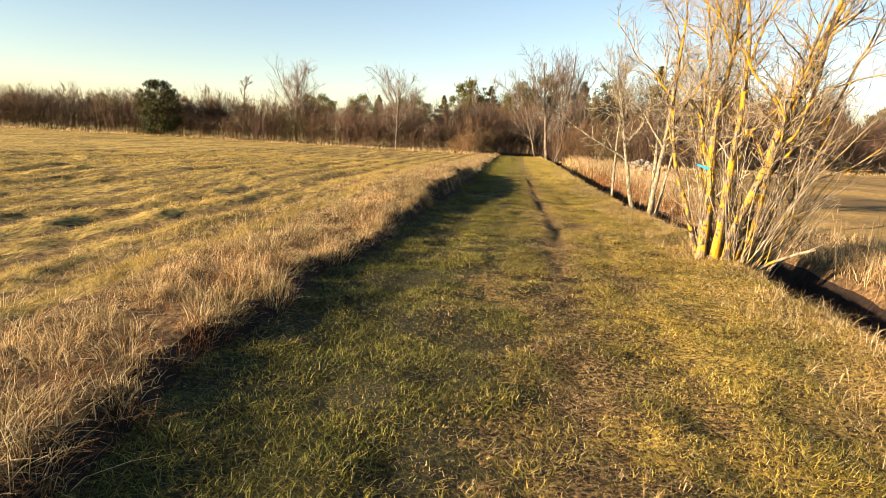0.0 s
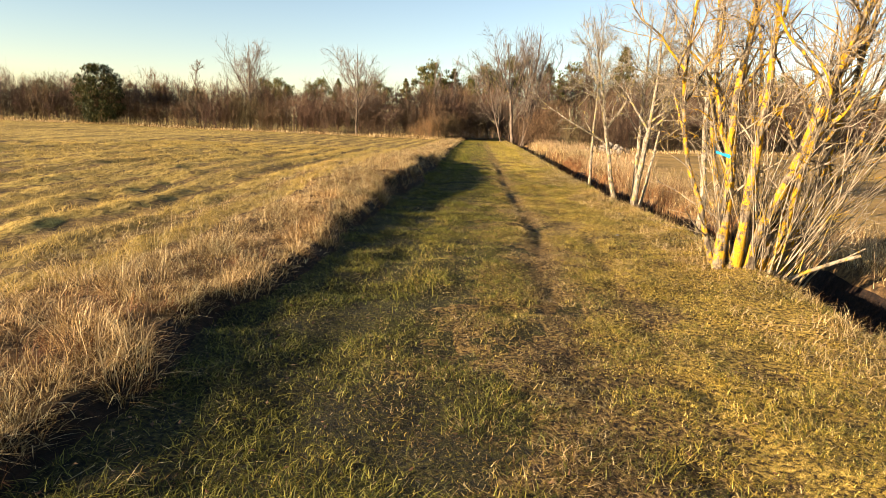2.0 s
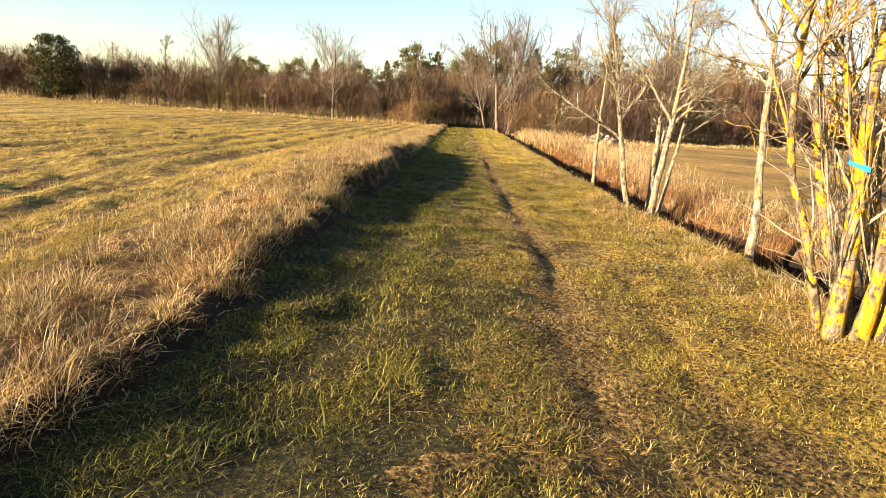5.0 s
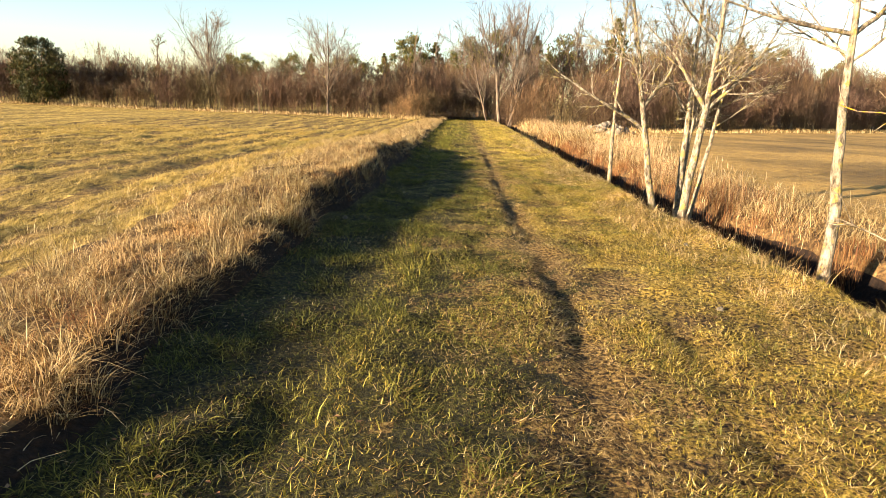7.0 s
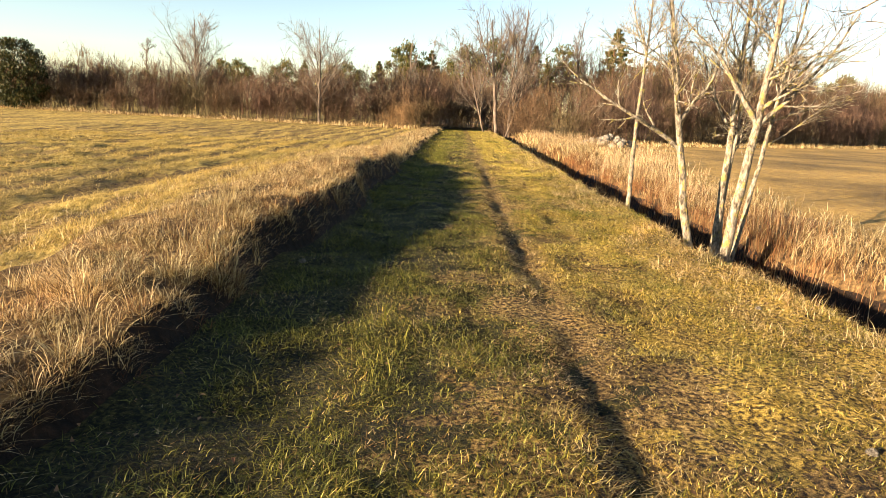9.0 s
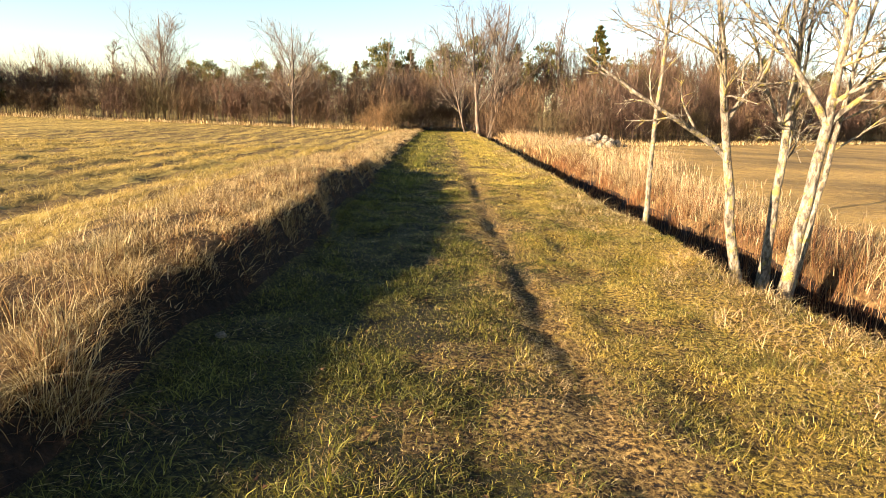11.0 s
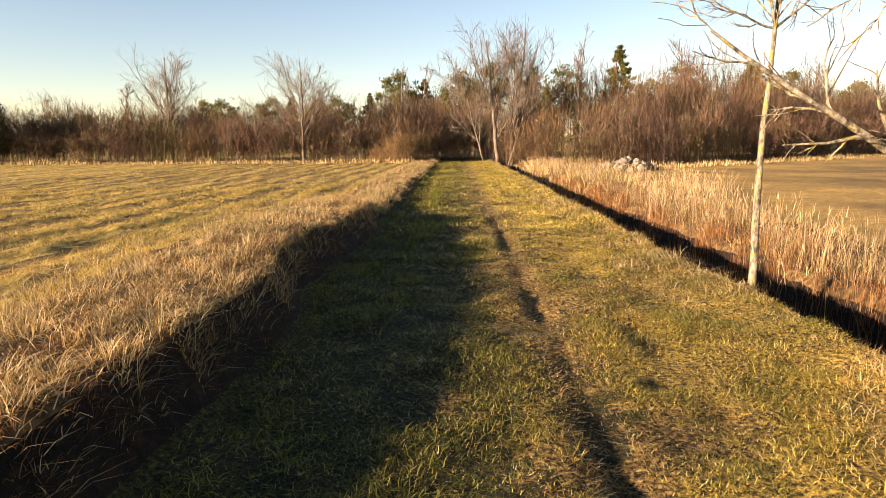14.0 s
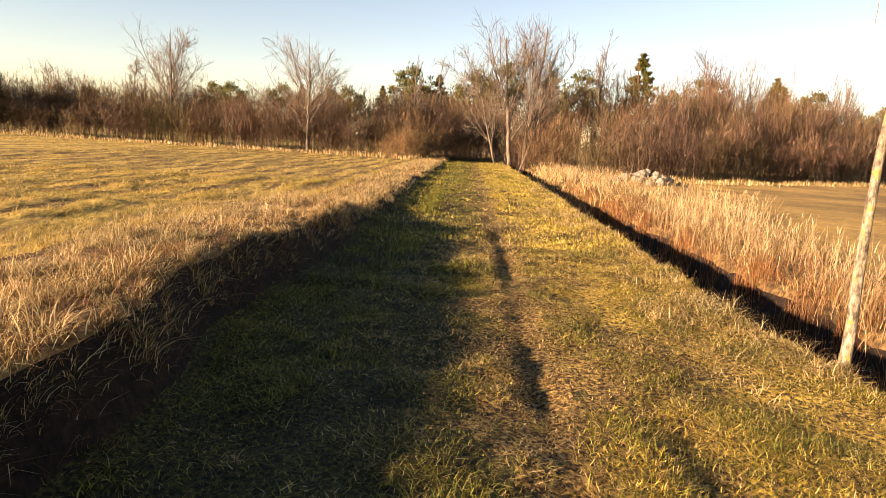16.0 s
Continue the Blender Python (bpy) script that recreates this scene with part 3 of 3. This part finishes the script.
bare_tree("ash_tree", on_ground(5.25, 19.2), [(0, 0, 0.0, 0.0, 5.0, 0.05)], "slender young leafless ash with pale bark by the ditch", M_ASH, 0.0045, 12, 8, 6, 0.9, 0.03, 0.68, DITCHSIDE, 0.24, 0.03,
          arms=((0.72, -0.9, -0.1, 0.25, 1.0, 0.013), (0.72, 0.6, 0.2, 0.7, 1.1, 0.015), (0.74, -0.5, -0.3, 0.8, 1.2, 0.016)))
bare_tree("ash_tree", on_ground(5.36, 16.5), [(0, 0, -0.22, 0.0, 5.0, 0.075)], YOUNG, M_ASH, 0.005, 11, 8, 6, 0.85, 0.04, 0.55, DITCHSIDE, 0.27, 0.035,
          arms=((0.52, -0.9, 0.2, 0.62, 2.0, 0.036), (0.6, 0.5, 0.1, 1.0, 1.6, 0.03)))
bare_tree("ash_tree", on_ground(5.72, 16.9), [(0, 0, 0.0, 0.0, 5.6, 0.07), (0.12, 0.05, 0.03, 0.05, 4.6, 0.04)], YOUNG + ", lichened", M_ASH, 0.005, 11, 8, 6, 0.85, 0.04, 0.5, DITCHSIDE, 0.27, 0.04,
          arms=((0.52, -0.7, 0.0, 0.7, 1.4, 0.025),))
bare_tree("ash_tree", on_ground(5.38, 16.1), [(0, 0, 0.08, 0.03, 5.8, 0.085), (0.1, 0.12, 0.2, 0.1, 4.8, 0.05)], "twin-stemmed leaning leafless ash with pale bark by the ditch", M_ASH, 0.005, 11, 8, 6, 0.85, 0.04, 0.52, DITCHSIDE, 0.27, 0.035,
          arms=((0.52, -0.5, 0.1, 0.9, 1.8, 0.04), (0.56, 0.8, -0.1, 0.7, 1.8, 0.035)))
bare_tree("ash_tree", on_ground(5.35, 12.5), [(0, 0, -0.03, 0.0, 5.2, 0.08)], "straight leafless ash with cracked pale bark by the ditch", M_ASH, 0.005, 13, 8, 5, 1.0, 0.03, 0.62, DITCHSIDE, 0.27, 0.03,
          arms=((0.72, -0.95, 0.1, 0.08, 1.5, 0.026), (0.79, -0.7, -0.3, 0.5, 1.5, 0.028), (0.72, 0.8, 0.1, 0.5, 1.6, 0.03)))


def lichened_bush(place):
    """The many-stemmed old bush: crooked forking stems crusted with lichen over a fan of thin shoots."""
    bush = thing("willow_bush", place, "many-stemmed leafless bush crusted with bright yellow lichen", "bush")
    twig = []
    for dx, dy, a, b, h, r in ((-0.36, -0.10, -0.05, 0.0, 4.4, 0.062), (-0.24, -0.16, 0.05, -0.05, 4.8, 0.056), (-0.08, -0.14, 0.13, -0.05, 4.8, 0.054), (0.08, -0.1, 0.24, 0.0, 4.6, 0.05), (0.26, -0.1, 0.40, -0.05, 4.2, 0.042),
                               (0.0, 0.2, -0.10, 0.2, 4.4, 0.044), (0.22, 0.25, 0.15, 0.3, 4.4, 0.042), (-0.3, 0.1, -0.20, 0.05, 3.8, 0.034), (-0.2, 0.05, 0.02, 0.1, 4.6, 0.042), (0.15, -0.2, 0.3, -0.1, 4.2, 0.038), (0.4, 0.0, 0.6, 0.0, 3.6, 0.032)):
        pts, rad = wander((dx, dy, -0.2), (a, b, 1), h, r * 1.2, 0.014, 20, 0.06, 0.012)
        v, f = tube(pts, rad * rng.uniform(0.88, 1.12, len(rad)), 8)
        part("stem", v, f, M_WILLOW, bush, "stem crusted with yellow lichen", True)
        for p, q in offshoots(pts, rad, 6, 0.25, 0.5, 0.6, 1.6, 0.010, 9, 0.17, 0.04):
            v, f = tube(p, q, 6)
            part("limb", v, f, M_WILLOW, bush, "", True)
            for p2, q2 in offshoots(p, q, 9, 0.08, 0.8, 0.45, 0.75, 0.0048, 6, 0.2, 0.03):
                twig.append((tube(p2, q2, 4), 0 if rng.random() < 0.35 else 1))
                for p3, q3 in offshoots(p2, q2, 5, 0.1, 0.9, 0.7, 0.3, 0.0036, 3, 0.22, 0.02):
                    twig.append((tube(p3, q3, 3), 1))
        for p, q in offshoots(pts, rad, 9, 0.12, 0.7, 0.3, 0.9, 0.006, 6, 0.18, 0.05):
            twig.append((tube(p, q, 4), 1))
            for p2, q2 in offshoots(p, q, 5, 0.1, 0.8, 0.6, 0.4, 0.004, 3, 0.2, 0.03):
                twig.append((tube(p2, q2, 3), 1))
    for k in range(110):
        a, off = rng.uniform(0, 6.28), rng.uniform(0.05, 0.5)
        p, q = wander((math.cos(a) * off + 0.22, math.sin(a) * off * 0.8, -0.2), (math.cos(a) * 0.34 + 0.16, math.sin(a) * 0.35, 1), rng.uniform(1.0, 3.4), rng.uniform(0.005, 0.012), 0.0028, 10, 0.085, 0.01)
        v, f = tube(p, q, 5)
        part("shoot", v, f, M_SHOOT, bush, "thin grey upright shoot", True)
        for p2, q2 in offshoots(p, q, 6, 0.25, 0.7, 0.6, 0.55, 0.0035, 4, 0.16, 0.02):
            twig.append((tube(p2, q2, 3), 1))
    v, f = joined([t for t, k in twig if k == 0])
    part("crown", v, f, M_WILLOW, bush, smooth=True)["kind"] = "stuff"
    v, f = joined([t for t, k in twig if k == 1])
    part("twig_tangle", v, f, M_SHOOT, bush, "tangle of thin grey twigs", True)["kind"] = "stuff"
    for a, b, c, l, r in ((0.75, -0.2, 0.62, 0.8, 0.026), (0.9, 0.0, 0.4, 1.0, 0.013)):
        p, q = wander((0.35, -0.35, -0.05), (a, b, c), l, r, r * 0.8, 4, 0.04, 0)
        v, f = tube(p, q, 8)
        part("broken_branch", v, f, M_SHOOT, bush, "pale broken branch", True)
    return bush


rng = np.random.default_rng(21)
lichened_bush((4.2, 8.95, 0.0))

# blue marking ribbon tied round a stem
bm = bmesh.new()
for a, b, w in (((-0.06, 0, 0.02), (0.10, -0.02, -0.03), 0.045), ((0.10, -0.02, -0.03), (0.2, -0.03, -0.055), 0.06), ((-0.06, 0, 0.02), (-0.09, -0.02, 0.09), 0.04)):
    a, b = Vector(a), Vector(b)
    up = Vector((0.02, 0.01, 1)) * (w / 2)
    vs = [bm.verts.new(p) for p in (a - up, b - up, b + up, a + up)]
    vs += [bm.verts.new(v.co + Vector((0.004, 0.008, 0))) for v in vs]
    for q in ((0, 1, 2, 3), (7, 6, 5, 4), (0, 4, 5, 1), (1, 5, 6, 2), (2, 6, 7, 3), (3, 7, 4, 0)):
        bm.faces.new([vs[i] for i in q])
me = bpy.data.meshes.new("ribbon")
bm.to_mesh(me)
bm.free()
me.materials.append(M_RIBBON)
ribbon = tagged(new("ribbon", me), "bright blue plastic marking ribbon tied to a bush stem", "ribbon")
ribbon.location = (3.6, 8.75, 1.38)
ribbon.scale = (0.65, 0.65, 0.65)

rng = np.random.default_rng(33)
FAR = "trees over the thicket"
bare_tree("ash_tree", on_ground(-15.2, 61), [(0, 0, 0.0, 0.0, 8.2, 0.11)], "upright leafless ash rising out of the thicket", M_FARASH, 0.011, 24, 8, 6, 0.65, 0.07, 0.25, FAR, 0.55, 0.02, 0.75)
bare_tree("ash_tree", on_ground(-5.0, 58.5), [(0, 0, 0.0, 0.0, 7.7, 0.12)], "wide leafless tree with low pale branches before the thicket", M_FARASH, 0.011, 26, 8, 6, 0.9, 0.06, 0.15, FAR, 0.6, 0.02, 0.75)
bare_tree("ash_tree", on_ground(9.6, 59.5), [(0, 0, -0.10, 0.0, 10.6, 0.19), (0.9, 0.4, 0.1, 0.0, 11.6, 0.2), (-0.8, 0.2, -0.28, 0.0, 8.5, 0.10), (0.4, -0.4, 0.3, 0.0, 8.6, 0.09)], "tall many-stemmed leafless ash at the end of the lane", M_FARASH, 0.015, 14, 8, 5, 0.62, 0.08, 0.25, FAR, 0.55, 0.02, 0.75)
bare_tree("birch_tree", on_ground(18.7, 70), [(0, 0, 0.06, 0.0, 11.6, 0.09), (0.4, 0, -0.02, 0.0, 9.5, 0.1)], "tall thin leafless tree above the thicket", M_FARASH, 0.017, 12, 5, 3, 0.5, 0.1, 0.4, FAR, 0.25)
bare_tree("birch_tree", on_ground(33.5, 80), [(0, 0, 0.0, 0.0, 12.4, 0.14)], "round-crowned leafless tree behind the thicket", M_FARASH, 0.02, 14, 6, 3, 0.6, 0.08, 0.4, FAR, 0.34)
bare_tree("birch_tree", on_ground(-30, 90), [(0, 0, 0.0, 0.0, 7.6, 0.12)], "distant leafless tree behind the thicket", M_FARASH, 0.022, 12, 5, 3, 0.7, 0.08, 0.35, FAR, 0.36)
bare_tree("birch_tree", on_ground(2.5, 72), [(0, 0, 0.0, 0.0, 8.6, 0.15), (1.5, 1, 0.1, 0, 8.0, 0.12)], "slight leafless trees behind the thicket", M_FARASH, 0.018, 10, 5, 3, 0.5, 0.1, 0.35, FAR, 0.3)


# ---- thicket ----
def shrub_mesh(h, spread, stems, per, sub, w, material=None, upright=0.45):
    """Arching stems that carry a rounded tangle of short crossing twigs."""
    az, out = rng.uniform(0, 6.28, stems), rng.uniform(0.05, 1.0, stems)
    hs = h * (0.5 + 0.42 * np.sqrt(1 - 0.8 * out ** 2)) * rng.uniform(0.85, 1.1, stems)
    bx, by = rng.normal(0, spread * 0.3, stems), rng.normal(0, spread * 0.3, stems)
    lean = out * spread / h
    pieces = [blades(bx, by, np.full(stems, -0.1), hs, np.full(stems, w * 0.6), lean, 5, az, 0.15)]
    s = rng.uniform(0.06, 1.0, (stems, per)) ** 0.75
    px = (bx[:, None] + np.cos(az)[:, None] * (hs * lean)[:, None] * s ** 1.7).ravel()
    py = (by[:, None] + np.sin(az)[:, None] * (hs * lean)[:, None] * s ** 1.7).ravel()
    pz = (hs[:, None] * (s - 0.15 * lean[:, None] * s * s)).ravel()
    n = len(px)
    a2, l2, h2 = rng.uniform(0, 6.28, n), rng.uniform(0.5, 3.2, n), h * rng.uniform(0.05, 0.15, n)
    pieces.append(blades(px, py, pz, h2, np.full(n, w * 0.8), l2, 3, a2, 0.12))
    s2 = rng.uniform(0.1, 1.0, (n, sub))
    qx = (px[:, None] + (np.cos(a2) * h2 * l2)[:, None] * s2 ** 1.7).ravel()
    qy = (py[:, None] + (np.sin(a2) * h2 * l2)[:, None] * s2 ** 1.7).ravel()
    qz = (pz[:, None] + h2[:, None] * s2 * 0.8).ravel()
    n = len(qx)
    up = np.where(rng.random(n) < upright, rng.uniform(0.2, 0.9, n), rng.uniform(1.0, 4.0, n))
    pieces.append(blades(qx, qy, qz, h * rng.uniform(0.05, 0.2, n) / (0.7 + 0.5 * up), np.full(n, w * 0.62), up, 1, None, 0.15))
    v, f = joined(pieces)
    me = tri_mesh("shrub", v, f)
    me.materials.append(material or M_TWIG)
    return me


SHRUBS = [shrub_mesh(3.6, 2.2, 34, 11, 7, 0.034, None, 0.3) for _ in range(3)] + [shrub_mesh(3.6, 1.9, 34, 11, 6, 0.034, None, 0.5) for _ in range(3)]


def shrub(x, y, s, tall, k):
    ob = new("shrub", SHRUBS[k % len(SHRUBS)])
    ob.matrix_world = pose(*on_ground(x, y), 0, 0, rng.uniform(0, 360)) @ Matrix.Diagonal((s, s, s * tall, 1))
    return tagged(ob, "leafless brown shrub with dense thin twigs in the thicket", "shrub", "thicket shrubs")


k = 0
for row, back, tall in ((0, 0.0, 0.75), (1, 2.2, 1.0), (2, 4.8, 1.12)):
    for x in np.arange(-62, 3.5, 1.55):
        xx = x + rng.uniform(-0.7, 0.7)
        yy = np.interp(xx, [-62, -30, -5, 3], [57, 61, 59.5, 59.5]) + back + rng.uniform(-0.6, 0.6)
        shrub(xx, yy, rng.uniform(0.8, 1.15), tall * rng.uniform(0.85, 1.12) * np.interp(xx, [-20, 0], [1.1, 1.22]), k)
        k += 1
for row, back, tall in ((0, 0.0, 0.85), (1, 2.5, 1.25), (2, 5.5, 1.6), (3, 9.0, 1.85)):
    for x in np.arange(11.0, 80, 2.4):
        xx = x + rng.uniform(-0.8, 0.8)
        yy = np.interp(xx, [9, 14, 20, 45, 80], [60, 53.5, 54, 69, 90]) + back + rng.uniform(-0.8, 0.8)
        shrub(xx, yy, rng.uniform(0.95, 1.35), tall * rng.uniform(0.85, 1.15) * np.interp(xx, [11, 20, 32], [0.72, 0.98, 1.12]), k)
        k += 1
for x, y, s, tall in ((2.2, 58.0, 0.75, 0.7), (3.4, 59.5, 0.8, 0.9), (4.6, 62, 0.9, 1.1), (5.4, 66, 1, 1.1), (6.6, 68, 1, 1.0), (8, 69, 1, 1.0), (9.5, 68, 1, 1.1), (11, 66, 1.1, 1.2), (4.2, 66, 1.1, 1.3), (6, 72, 1.2, 1.3), (9, 73, 1.2, 1.3), (10.6, 61, 0.7, 0.9), (10.9, 58, 0.6, 0.8), (3, 76, 1.3, 1.3), (5.5, 78, 1.3, 1.2), (8, 78, 1.3, 1.3), (10.5, 77, 1.3, 1.3), (13, 75, 1.3, 1.3), (7.3, 71, 1.1, 1.0), (4.8, 69, 1.0, 1.0), (10.3, 70.5, 1.1, 1.1), (6.7, 82, 1.5, 1.3), (9.4, 82, 1.5, 1.3)):
    shrub(x, y, s, tall, k)
    k += 1


# two rounded tan bushes by the lane's end
broom = shrub_mesh(2.0, 1.5, 90, 8, 3, 0.016, M_BROOM, 0.9)
for x, y, s_, tall in ((1.6, 57.6, 1.05, 1.0), (0.4, 58.6, 0.7, 0.9), (6.6, 63.5, 0.7, 0.9)):
    ob = new("broom_bush", broom)
    ob.matrix_world = pose(*on_ground(x, y), 0, 0, x * 50) @ Matrix.Diagonal((s_, s_, s_ * tall, 1))
    tagged(ob, "rounded tan bush of fine upright twigs by the lane", "bush", "tan bushes")


# ---- evergreens ----
def needle_cloud(centres, radii, n, size):
    """Sprays of needles: n small pointed blades to each clump."""
    c = np.repeat(np.asarray(centres), n, 0)
    r = np.repeat(np.asarray(radii), n)[:, None]
    d = rng.normal(0, 1, (len(c), 3))
    d /= np.linalg.norm(d, axis=1)[:, None]
    p = c + d * r * rng.random((len(c), 1)) ** 0.5 * np.array([1, 1, 0.7])
    m = len(p)
    return blades(p[:, 0], p[:, 1], p[:, 2], rng.uniform(0.6, 1.3, m) * size, rng.uniform(0.3, 0.5, m) * size, rng.uniform(0.3, 1.6, m), 2)


def conifer(name, place, h, kind, label):
    tree = thing(name, place, label, "tree", "evergreens behind the thicket")
    p, q = wander((0, 0, -0.2), (0, 0, 1), h * 0.97, h * 0.02, 0.02, 8, 0.03, 0.02)
    v, f = tube(p, q, 7)
    part("trunk", v, f, M_PINEBARK, tree, smooth=True)
    cs, rs, arms = [], [], []
    if kind == "spruce":
        for z in np.arange(0.25, 1.0, 0.035):
            reach = ((1 - z) * h * 0.55 + 0.04) * rng.uniform(0.7, 1.1)
            for a in rng.uniform(0, 6.28, 7):
                for s in (0.35, 0.7, 1.0):
                    cs.append((math.cos(a) * reach * s, math.sin(a) * reach * s, z * h - 0.25 * reach * s))
                    rs.append((1.05 - z) * h * 0.045 + 0.05)
    elif kind == "pine":
        for _ in range(48):
            z = rng.uniform(0.45, 1.0)
            a, reach = rng.uniform(0, 6.28), h * 0.30 * math.sqrt(max(0.05, 1 - ((z - 0.66) / 0.38) ** 2)) * rng.uniform(0.4, 1)
            c = np.array((math.cos(a) * reach, math.sin(a) * reach, z * h))
            arms.append(tube(*wander((0, 0, z * h * 0.9), c - np.array((0, 0, z * h * 0.9)), float(np.linalg.norm(c - np.array((0, 0, z * h * 0.9)))), 0.04, 0.015, 3, 0.05, 0), 4))
            for _ in range(4):
                cs.append(c + rng.normal(0, h * 0.035, 3))
                rs.append(h * rng.uniform(0.05, 0.09))
    else:
        for _ in range(300):
            z = rng.uniform(0.03, 1.0)
            a, reach = rng.uniform(0, 6.28), h * 0.37 * max(0.05, 1 - ((z - 0.48) / 0.56) ** 2) ** 0.5 * rng.uniform(0.4, 1.16)
            cs.append((math.cos(a) * reach, math.sin(a) * reach, z * h))
            rs.append(h * rng.uniform(0.06, 0.10))
    v, f = needle_cloud(cs, rs, 30 if kind == "juniper" else (11 if kind == "spruce" else 22), 0.3 if kind != "juniper" else 0.22)
    part("crown", v, f, M_JUNIPER if kind == "juniper" else M_NEEDLE, tree)
    if arms:
        v, f = joined(arms)
        part("limb_tangle", v, f, M_PINEBARK, tree, smooth=True)["kind"] = "stuff"
    return tree


conifer("juniper_tree", on_ground(-28.1, 59.5), 5.0, "juniper", "dense dark green juniper standing in the thicket")
PINES = [conifer("pine_tree", on_ground(x, y), h, kind, lab) for x, y, h, kind, lab in (
    (2.4, 80, 8.2, "pine", "bushy green pine behind the thicket"), (5.2, 82, 8.2, "spruce", "dark spruce behind the thicket"), (8.3, 80, 8.6, "pine", "bushy green pine behind the thicket"))]
spots = [(26.5, 80, 1.42, 1), (44, 84, 1.3, 1), (16.5, 78, 1.1, 1), (12, 84, 1.15, 2), (-7, 84, 0.72, 0), (-10, 86, 0.8, 1), (-13, 88, 0.78, 0), (-4, 80, 0.72, 0), (-17, 84, 0.72, 0), (-20, 86, 0.72, 0), (21, 82, 1.1, 2), (37, 86, 1.2, 2), (50, 92, 1.3, 1), (57, 96, 1.25, 0), (-1, 86, 0.85, 1)]
for x in np.arange(-85, -22, 3.6):
    spots.append((x + rng.uniform(-1, 1), 88 + rng.uniform(-4, 5), rng.uniform(0.42, 0.58), (0, 2, 2, 0, 1)[int(rng.integers(0, 5))]))
for x in np.arange(24, 95, 7.0):
    spots.append((x + rng.uniform(-1, 1), 95 + rng.uniform(-4, 8), rng.uniform(0.9, 1.2), int(rng.integers(0, 3))))
for x, y, s, i in spots:
    copy_thing(PINES[i], pose(*on_ground(x, y), 0, 0, rng.uniform(0, 360)) @ Matrix.Scale(s, 4))


# ---- heap of field stones ----
def stone_mesh(seed):
    bm = bmesh.new()
    bmesh.ops.create_icosphere(bm, subdivisions=2, radius=1)
    for v in bm.verts:
        n = noise.noise(v.co * 1.1 + Vector((seed * 7.1, 0, 0)))
        v.co *= 1 + 0.45 * n
        v.co.z *= 0.7
    me = bpy.data.meshes.new("stone")
    bm.to_mesh(me)
    bm.free()
    me.materials.append(M_STONE)
    return me


STONES = [stone_mesh(i) for i in range(5)]
heap = thing("stone_heap", on_ground(14.6, 46.5), "heap of pale grey field stones among dry grass", "stone heap")
for i in range(48):
    a, r = rng.uniform(0, 6.28), 1.7 * rng.random() ** 0.7
    s = rng.uniform(0.10, 0.26)
    ob = new("stone", STONES[i % 5])
    ob.parent = heap
    ob.matrix_local = pose(math.cos(a) * r * 1.2, math.sin(a) * r * 0.6, max(0.05, 0.6 * (1 - r / 1.8)) + rng.uniform(0, 0.1), *rng.uniform(0, 360, 3)) @ Matrix.Scale(s, 4)
for x, y, s in ((0.0, 14.35, 0.035), (3.3, 10.93, 0.03), (4.1, 13.2, 0.028)):
    ob = new("stone", STONES[1])
    px, py, pz = on_ground(x, y)
    ob.matrix_world = pose(px, py, pz + s * 0.45, 0, 0, 40) @ Matrix.Scale(s, 4)
    tagged(ob, "small pale stone lying in the grass", "stone", "stones on the lane")
